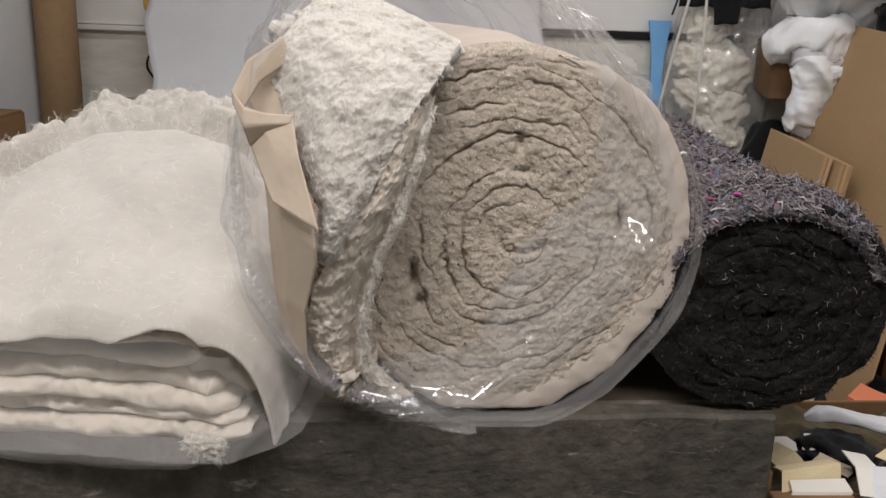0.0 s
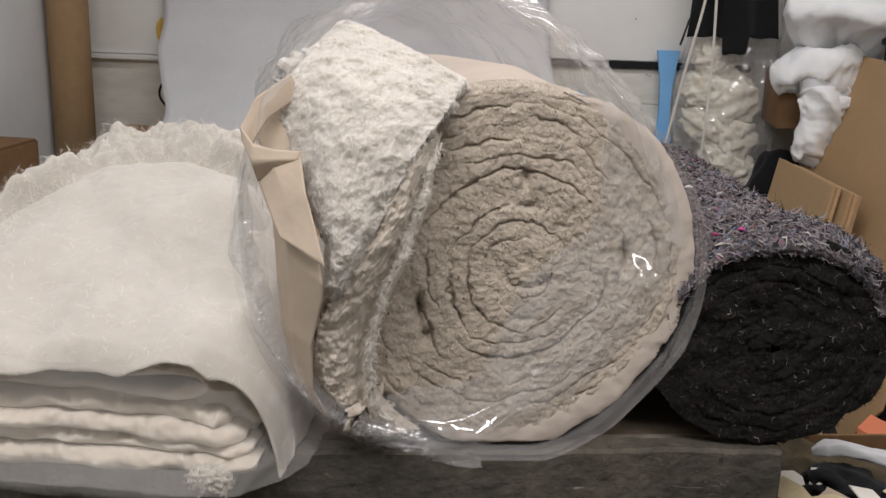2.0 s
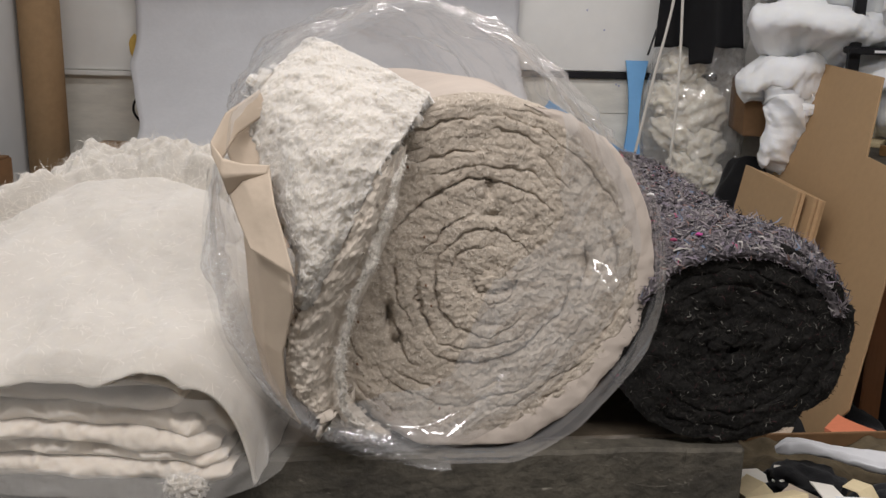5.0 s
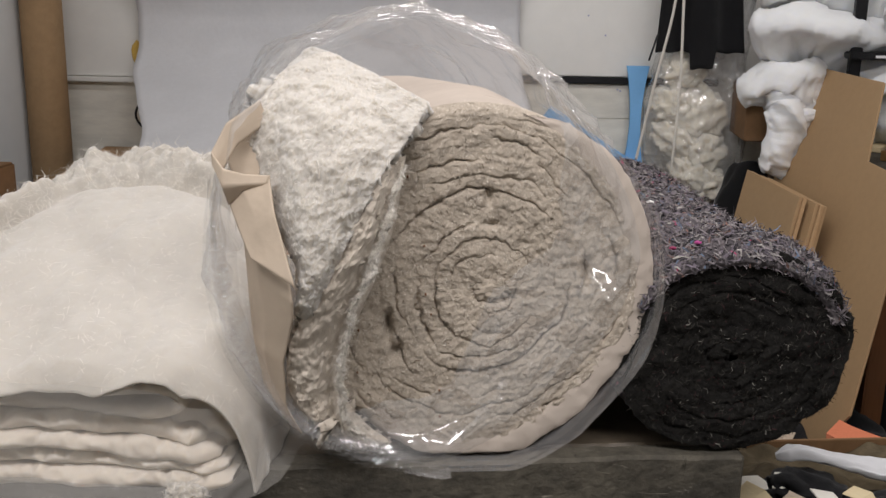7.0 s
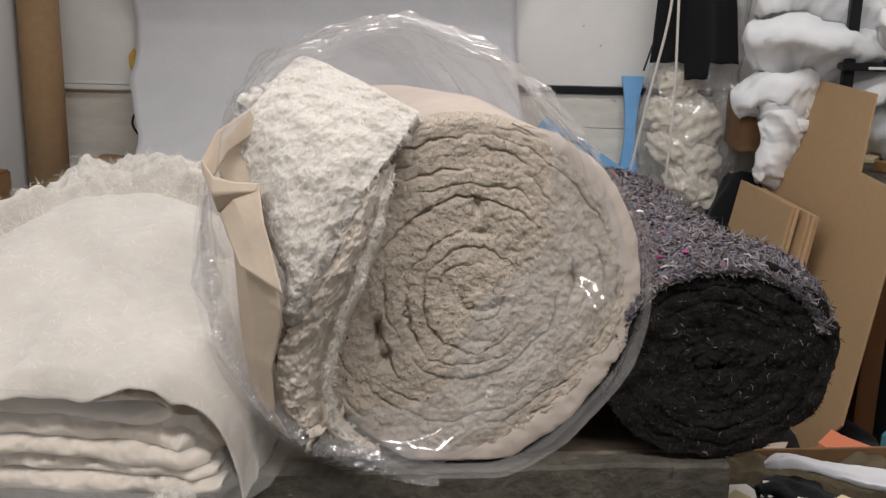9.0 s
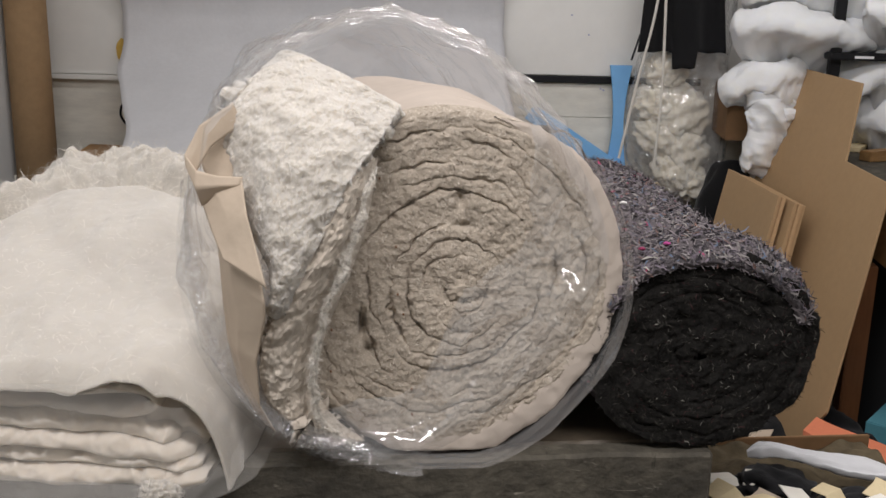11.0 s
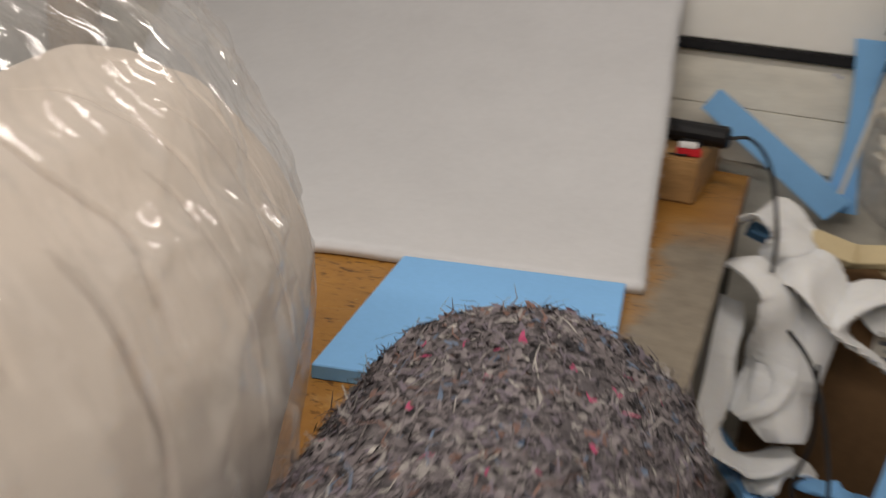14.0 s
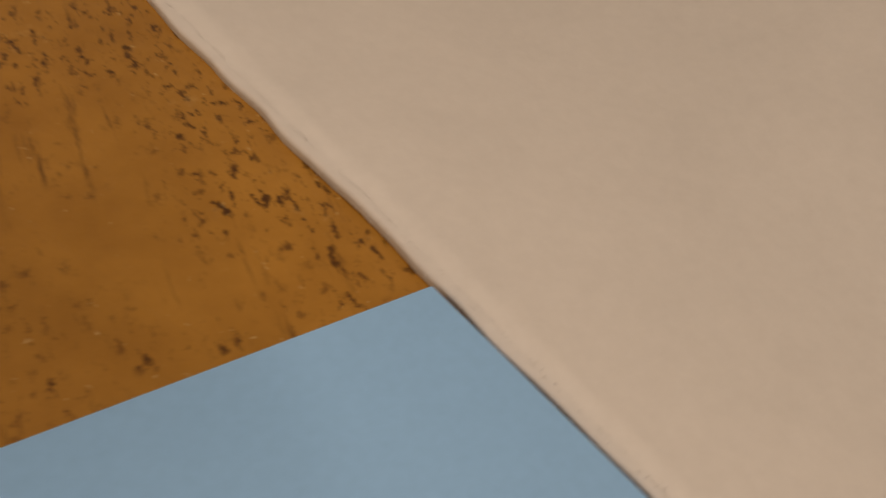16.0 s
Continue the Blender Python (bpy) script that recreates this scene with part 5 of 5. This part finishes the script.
tagged(part("cable", tube_bm(smooth_path([(0.30, 1.72, 0.66), (0.38, 1.60, 0.62), (0.43, 1.52, 0.50), (0.45, 1.45, 0.40), (0.50, 1.40, 0.35)]), 0.0035), BLACK), "black cable trailing down into the offcuts", "cable")

# ---- carton of card scraps at the bench's near corner ----
scrap = thing("scrap_carton", "brown carton of card scraps beside the bench end", "cardboard box", at=pose(0.312, 0.085, 0, 0, 0, 9.6))
for nm, b in (("front_panel", (0, 0.36, 0, 0.006, 0, 0.67)), ("back_panel", (0, 0.36, 0.274, 0.28, 0, 0.66)), ("side_panel", (0.354, 0.36, 0.0065, 0.2735, 0, 0.62)), ("side_panel", (0.0, 0.006, 0.0065, 0.2735, 0, 0.70)), ("flap", (0.0, 0.10, -0.05, 0.001, 0.674, 0.678)), ("base", (0.0065, 0.3535, 0.0065, 0.2735, 0, 0.006))):
    part(nm, box_bm(*b, 0.001), CARD_DARK, scrap)
FABRIC = material("olive_brown_fabric", (0.11, 0.085, 0.05), 0.95, vary=0.4, scale=60, bump=0.5, blotch=14)


def filling_at(u, v):
    x, y = 0.322 + 0.33 * u - 0.045 * v, 0.100 + 0.262 * v + 0.055 * u
    z = 0.652 + 0.020 * noise.noise(Vector((x * 14, y * 14, 3))) + 0.012 * noise.noise(Vector((x * 34, y * 34, 1)))
    return x, y, z


filling = thing("scrap_filling", "olive and black fabric scraps packed into the carton", "fabric scraps")
part("fabric", thick(grid_mesh("fabric", filling_at, 50, 40), 0.03), FABRIC, filling, "olive-brown fabric", smooth=True)
part("dark_fabric", lump_bm((0.060, 0.045, 0.022), 0.35, 3, 4.0, 4, m=pose(0.425, 0.215, 0.668, 0, 8, 30)), CLOTH_AND_SHADE, filling, "black fabric", smooth=True)
part("dark_fabric", lump_bm((0.050, 0.035, 0.018), 0.35, 3, 7.0, 4, m=pose(0.53, 0.17, 0.668, 0, -6, -10)), CLOTH_AND_SHADE, filling, "black fabric", smooth=True)


def folded_card(x, y, z, w, h, crease, turns, mat, word):
    """A piece of thin card bent along a crease."""
    bm = bmesh.new()
    lower = [(-w, -h, 0), (w * 0.9, -h * 0.8, 0), (w, 0, crease), (-w * 0.85, 0, crease), (w * 0.8, h, 0.2 * crease), (-w * 0.9, h * 0.85, 0.3 * crease)]
    vs = [bm.verts.new(p) for p in lower]
    for q in ((0, 1, 2, 3), (3, 2, 4, 5)):
        bm.faces.new([vs[k] for k in q])
    me = mesh_of(bm, "card_scrap")
    bm = thick(me, 0.0016)
    bm.transform(pose(x, y, z, *turns))
    tagged(part("card_scrap", bm, mat), word + " card scrap in the carton", "card scrap", word + " card scraps")


CARDS = ((0.362, 0.110, 0.688, 0.040, 0.020, 0.016, (18, -6, 12), CREAM_FOAM, "cream"), (0.372, 0.088, 0.680, 0.040, 0.016, 0.004, (62, 0, 8), PAPER, "white"), (0.345, 0.150, 0.684, 0.018, 0.030, 0.006, (10, -22, 30), CREAM_FOAM, "cream"),
         (0.432, 0.118, 0.690, 0.022, 0.040, 0.010, (16, 18, 12), PAPER, "white"), (0.452, 0.095, 0.686, 0.026, 0.034, 0.006, (28, -6, -20), SHEET, "pale grey"), (0.478, 0.150, 0.692, 0.026, 0.022, 0.008, (20, 10, 50), CREAM_FOAM, "cream"),
         (0.392, 0.200, 0.684, 0.020, 0.014, 0.004, (14, -12, 70), PAPER, "white"), (0.520, 0.120, 0.690, 0.036, 0.020, 0.008, (24, -8, 20), PAPER, "white"), (0.565, 0.165, 0.690, 0.034, 0.022, 0.006, (12, 10, -35), CREAM_FOAM, "cream"),
         (0.405, 0.150, 0.684, 0.024, 0.012, 0.004, (8, 12, -30), KRAFT, "tan"), (0.350, 0.200, 0.682, 0.022, 0.016, 0.003, (10, 4, 15), PAPER, "white"), (0.590, 0.120, 0.686, 0.03, 0.02, 0.006, (20, 6, 10), PAPER, "white"))
for c in CARDS:
    folded_card(*c)
soft_strip([(0.398, 0.268, 0.690), (0.44, 0.262, 0.698), (0.50, 0.250, 0.696), (0.56, 0.235, 0.690), (0.62, 0.22, 0.684)], 0.036, 0.016, SHEET, "batting_strip", "pale grey batting strip lying across the carton of scraps", "batting strip", 33.0)
# ---- leaning fibreboard patterns ----
# plane of the boards: along = level, towards the camera; up = up the leaning face
A0 = Vector((0.861, 1.419, 0.930))
UP = (Vector((0.861, 1.419, 0.93)) - Vector((0.755, 1.267, 0.43))).normalized()
NRM = Vector((0.942, 0.162, -0.296)).normalized()
ALONG = UP.cross(NRM).normalized()
UP = NRM.cross(ALONG).normalized()
BOARD = Matrix((ALONG, UP, NRM)).transposed().to_4x4()


def on_board(p):
    d = Vector(p) - A0
    return d.dot(ALONG), d.dot(UP)


def board_at(p):
    return Matrix.Translation(p) @ BOARD


bx = on_board((0.894, 1.197, 0.915))
neck_l, neck_r = on_board((0.852, 1.824, 1.123)), on_board((0.905, 1.501, 1.114))
sh_l = on_board((0.786, 1.776, 0.886))
away = math.copysign(1.0, neck_l[0] - neck_r[0])
foot = on_board((0.764, 1.045, 0.419))
outline = [neck_l, neck_r, (0.0, 0.0), bx, foot, (foot[0] + away * 0.10, foot[1] - 0.10), (sh_l[0] + away * 0.10, foot[1] - 0.10), (sh_l[0] + away * 0.10, sh_l[1] - 0.07), sh_l]
pattern = thing("pattern_board", "large tan fibreboard pattern leaning on the side bench", "pattern board")
part("panel", slab_bm(outline, 0.006, 0.0008, board_at(A0)), [MDF], pattern)
S0 = Vector((0.711, 1.425, 0.835))


def on_stack(p):
    d = Vector(p) - S0
    return d.dot(ALONG), d.dot(UP)


tl, tr = on_stack((0.681, 1.773, 0.832)), on_stack((0.711, 1.425, 0.835))
for k in range(5):
    j = (0, 0.004, 0.030, 0.036, 0.032)[k] * math.copysign(1.0, tr[0] - tl[0])
    corners = [(tl[0] + j, tl[1] - abs(j) * 0.3), (tr[0] + j, tr[1] - abs(j) * 0.3), (tr[0] + j, tr[1] - 0.53), (tl[0] + j, tl[1] - 0.53)]
    tagged(part("pattern_blank", slab_bm(corners, 0.0092, 0.0008, board_at(S0 + NRM * (0.0105 * k + (0.010 if k > 1 else 0)))), MDF_EDGE if k % 2 else MDF), "rectangular tan fibreboard blank leaning in a stack", "board", "stack of fibreboard blanks")

# ---- side bench ----
bench2 = thing("side_bench", "old wooden side bench with a deep apron and a cluttered top", "workbench", at=pose(-0.035, 0, 0))
part("benchtop", slab_bm([(0.925, 0.50), (1.75, 0.45), (1.80, 2.12), (0.96, 2.12)], 0.028, 0.003, Matrix.Translation((0, 0, 0.872))), BENCH_GREY, bench2)
part("apron", slab_bm([(0.93, 0.50), (0.945, 0.50), (0.98, 2.10), (0.965, 2.10)], 0.155, 0.002, Matrix.Translation((0, 0, 0.716))), WOOD_PALE, bench2)
for lx, ly in ((0.915, 1.25), (1.70, 0.55), (1.72, 2.02), (0.99, 2.02)):
    part("leg", box_bm(lx - 0.024, lx + 0.024, ly - 0.024, ly + 0.024, 0, 0.715, 0.003), WOOD, bench2)
# added black sheet: keeps the space below the bench as dark as its shade
tagged(part("shade_sheet", box_bm(1.0, 1.03, 0.55, 2.0, 0.002, 0.70, 0.004), CLOTH_AND_SHADE), "black sheet added for the darkness under the side bench", "curtain")
ticket = part("label", box_bm(-0.001, 0.001, -0.045, 0.045, -0.03, 0.03, 0), PAPER, bench2, "white printed label")
ticket.matrix_basis = pose(0.9365, 1.02, 0.826, 0, 0, -1)
part("print_bar", box_bm(-0.0022, -0.0012, -0.03, 0.03, 0.006, 0.012, 0), DARK_PRINT, ticket)
part("print_bar", box_bm(-0.0022, -0.0012, -0.03, 0.02, -0.01, -0.004, 0), DARK_PRINT, ticket)


def spray_can(x, y, z, mat, label, bars, turn):
    can = thing("spray_can", label, "spray can", "spray cans", at=pose(x, y, z, 0, 0, turn))
    part("body", tube_bm([(0, 0, 0), (0, 0, 0.002), (0, 0, 0.006), (0, 0, 0.158), (0, 0, 0.161)], 0.0325, 32, taper=[0.9, 0.98, 1, 1, 0.97]), mat, can)
    part("shoulder", tube_bm([(0, 0, 0.161), (0, 0, 0.166), (0, 0, 0.175), (0, 0, 0.182), (0, 0, 0.185)], 0.0325, 32, taper=[0.97, 0.93, 0.72, 0.5, 0.44]), STEEL, can, "bright steel shoulder", smooth=True)
    part("rim", tube_bm([(0, 0, 0.001), (0, 0, 0.004)], 0.033, 32), STEEL, can, "steel rim")
    part("valve", tube_bm([(0, 0, 0.185), (0, 0, 0.193)], 0.005, 12), WHITE_PLASTIC, can, "white valve")
    for k in range(bars):
        z0 = 0.135 - 0.0135 * k
        w = (0.9, 1.0, 0.7, 1.0, 0.95, 1.0, 0.8, 1.0)[k % 8]

        def bar(u, v, z0=z0, w=w):
            a = math.radians(-152 + 62 * w * u)
            return 0.0328 * math.cos(a), 0.0328 * math.sin(a), z0 + 0.0035 * v
        part("print_bar", thick(grid_mesh("print_bar", bar, 10, 1), -0.0003), PRINT, can)
    for k in range(2):
        part("hazard_mark", slab_bm([(0, -0.007), (0.007, 0), (0, 0.007), (-0.007, 0)], 0.0006, 0, pose(0.0331 * math.cos(-1.75), 0.0331 * math.sin(-1.75), 0.022 + 0.016 * k, 90, 0, -10)), WHITE_PLASTIC, can, "white diamond mark")
    return can


spray_can(0.940, 1.215, 0.901, CAN_BLUE, "dark blue spray adhesive can with steel shoulder", 8, 0)
spray_can(0.965, 1.085, 0.901, CAN_PURPLE, "purple spray can standing on the side bench", 6, 20)
post = thing("turned_leg", "dark reddish turned wooden furniture leg standing on the side bench", "furniture leg", at=pose(1.03, 1.40, 0.901))
part("shaft", tube_bm([(0, 0, z) for z in (0, 0.05, 0.10, 0.13, 0.15, 0.17, 0.20, 0.24, 0.27, 0.30, 0.34, 0.38, 0.45)], 0.03, 18, taper=[0.5, 0.55, 0.65, 0.8, 0.6, 0.85, 0.9, 0.75, 0.6, 0.95, 0.85, 1, 1]), WOOD, post, smooth=True)
rnd = random.Random(12)
for k in range(9):
    x, y = rnd.uniform(0.99, 1.25), rnd.uniform(1.35, 2.0)
    tagged(part("wood_offcut", box_bm(-rnd.uniform(0.03, 0.07), rnd.uniform(0.03, 0.07), -0.02, 0.02, 0, rnd.uniform(0.012, 0.03), 0.002), WOOD_PALE if k % 3 else CREAM_FOAM), "small pale wood offcut on the side bench", "wood offcut", "wood offcuts").matrix_world = pose(x, y, 0.901, 0, 0, rnd.uniform(0, 180))
tagged(part("file", tube_bm([(0.955, 1.37, 0.906), (1.0, 1.32, 0.906), (1.06, 1.25, 0.906)], 0.006, 8), BLACK), "thin black steel file on the side bench", "file")
frame_arm = thing("clamp_frame", "black metal bracket with a flat arm above the side bench", "metal bracket", at=pose(0.0, 0.0, 0.0))
part("upright", box_bm(0.895, 0.925, 1.75, 1.775, 0.90, 1.62, 0.002), BLACK, frame_arm)
part("arm", box_bm(0.885, 1.22, 1.72, 1.78, 1.155, 1.174, 0.003), BLACK, frame_arm)
part("print_bar", box_bm(0.95, 1.0, 1.7180, 1.7195, 1.160, 1.167, 0), WHITE_PLASTIC, frame_arm, "small white label")

# ---- shelf of batting above and behind the side bench ----
tagged(part("carton", box_bm(0.66, 0.98, 1.88, 2.10, 0.905, 1.06, 0.003), CARD_DARK), "brown carton on the back of the side bench", "cardboard box")
FOLDS = (([(0.68, 1.92, 1.17), (0.80, 1.86, 1.20), (0.92, 1.87, 1.17), (1.06, 1.94, 1.19)], 0.24, 0.085),
         ([(0.72, 1.98, 1.27), (0.84, 1.92, 1.32), (0.96, 1.90, 1.26), (1.10, 1.96, 1.30)], 0.24, 0.085),
         ([(0.72, 2.02, 1.42), (0.86, 1.95, 1.40), (1.00, 1.94, 1.45), (1.20, 1.98, 1.42)], 0.30, 0.12),
         ([(0.66, 1.90, 1.03), (0.72, 1.84, 1.075), (0.80, 1.85, 1.06), (0.86, 1.90, 1.02)], 0.13, 0.075),
         ([(0.74, 1.86, 1.06), (0.745, 1.80, 1.02), (0.755, 1.79, 0.95), (0.745, 1.80, 0.87), (0.73, 1.81, 0.82)], 0.085, 0.05),
         ([(0.80, 1.86, 1.05), (0.80, 1.80, 0.99), (0.815, 1.81, 0.93)], 0.07, 0.05),
         ([(0.98, 1.76, 1.24), (1.06, 1.72, 1.255), (1.14, 1.72, 1.23), (1.26, 1.76, 1.25)], 0.14, 0.06),
         ([(0.96, 1.92, 1.06), (1.06, 1.85, 1.09), (1.18, 1.86, 1.05), (1.34, 1.92, 1.08)], 0.20, 0.12),
         ([(1.00, 1.90, 0.97), (1.14, 1.84, 0.97), (1.34, 1.90, 0.96)], 0.20, 0.10))
for k, (pts, w, d) in enumerate(FOLDS):
    soft_strip(pts, w * 1.25, d * 1.45, POLY, "batting_wad", "billowing white polyester batting piled on the side bench", "batting", 3.1 * k + 0.4, group="white batting wads", flat=(0.0, 0.55, 0.85), lively=0.55 if k in (0, 1, 2, 6) else 1.0)

# added lump that blacks out the gap between hanging bag and pattern board
tagged(part("dark_filler", lump_bm((0.11, 0.09, 0.46), 0.2, 1.6, 3.0, 4, flat=-0.40, m=pose(0.70, 1.98, 0.40)), CLOTH_AND_SHADE, smooth=True), "tall black lump added to fill the dark gap below the batting", "sack")

# ---- hanging bag, cloth and cords on the back wall ----
hang = thing("hanging_bag", "clear plastic bag of cream batting pieces hanging on the wall", "plastic bag")
for k, (x, z, rx, rz) in enumerate(((0.50, 1.09, 0.055, 0.05), (0.475, 0.985, 0.06, 0.055), (0.55, 0.96, 0.075, 0.075), (0.50, 0.885, 0.075, 0.055), (0.575, 0.85, 0.06, 0.06), (0.545, 0.775, 0.065, 0.05), (0.60, 0.745, 0.05, 0.045))):
    part("batting_piece", lump_bm((rx * 1.15, 0.045, rz * 1.1), 0.30, 3.4, k * 2.1, 5, m=pose(x, 2.06, z, 0, 10 * k, 0)), BAGGED, hang, smooth=True)


def hang_skin(u, v):
    a = math.tau * u
    z = 1.42 - 0.72 * v
    w = 0.045 + 0.105 * math.sin(min(1, v * 1.5) * math.pi * 0.5)
    if v > 0.8:
        w *= max(0.05, 1 - ((v - 0.8) / 0.2) ** 2)
    cx = 0.545 + 0.115 * max(0.0, 1 - v * 2.4)
    c = 0.02 * abs(noise.noise(Vector((math.cos(a) * 3, z * 5, math.sin(a) * 3)))) + 0.012 * abs(noise.noise(Vector((math.cos(a) * 8, z * 9, math.sin(a) * 8)))) + 0.008 * abs(noise.noise(Vector((math.cos(a) * 16, z * 22, math.sin(a) * 16))))
    return cx + (w - c) * math.cos(a) * 1.1, 2.06 + (0.06 - c) * math.sin(a), z


hs = part("bag_skin", grid_mesh("bag_skin", hang_skin, 70, 70, wrap_u=True), film("clear_hanging_film", 0.12, rough=0.1, bump=0.7, scale=12.0, shine=0.16, crumple=0.9), hang, smooth=True)
hs.visible_shadow = False


def cloth_at(u, v):
    wid = 0.195 + 0.07 * v
    x = 0.52 + (u - 0.5) * wid + 0.01 * v
    y = 1.985 - 0.02 * math.cos(u * 11) - 0.012 * noise.noise(Vector((u * 6, v * 3, 1)))
    z = 1.55 - v * (0.40 + 0.045 * (1 if 0.40 < u < 0.66 else 0) + 0.01 * noise.noise(Vector((u * 8, 1, 1))))
    return x, y, z


black_cloth = thing("black_cloth", "black fabric garment hanging on the wall with its hem loose", "cloth")
part("cloth", thick(grid_mesh("cloth", cloth_at, 48, 30), 0.004), CLOTH_AND_SHADE, black_cloth, smooth=True)
part("drawstring", tube_bm(smooth_path([(0.405, 1.99, 1.20), (0.39, 1.98, 1.15), (0.383, 1.98, 1.125)]), 0.003, 6), BLACK, black_cloth)
for pts in ([(0.46, 1.95, 1.60), (0.445, 1.95, 1.30), (0.40, 1.955, 1.05), (0.362, 1.96, 0.83)], [(0.46, 1.948, 1.60), (0.468, 1.945, 1.30), (0.475, 1.945, 1.05), (0.468, 1.95, 0.80)]):
    tagged(part("cord", tube_bm(smooth_path(pts), 0.0042, 8), CORD), "white cotton cord hanging against the wall", "cord", "white cords")
tagged(part("yellow_stain", lump_bm((0.03, 0.006, 0.05), 0.4, 2, 2.0, 3, m=pose(-1.245, 2.135, 1.10)), material("yellow_foam", (0.75, 0.5, 0.12), 0.8)), "dab of yellow glue foam on the wall", "glue")
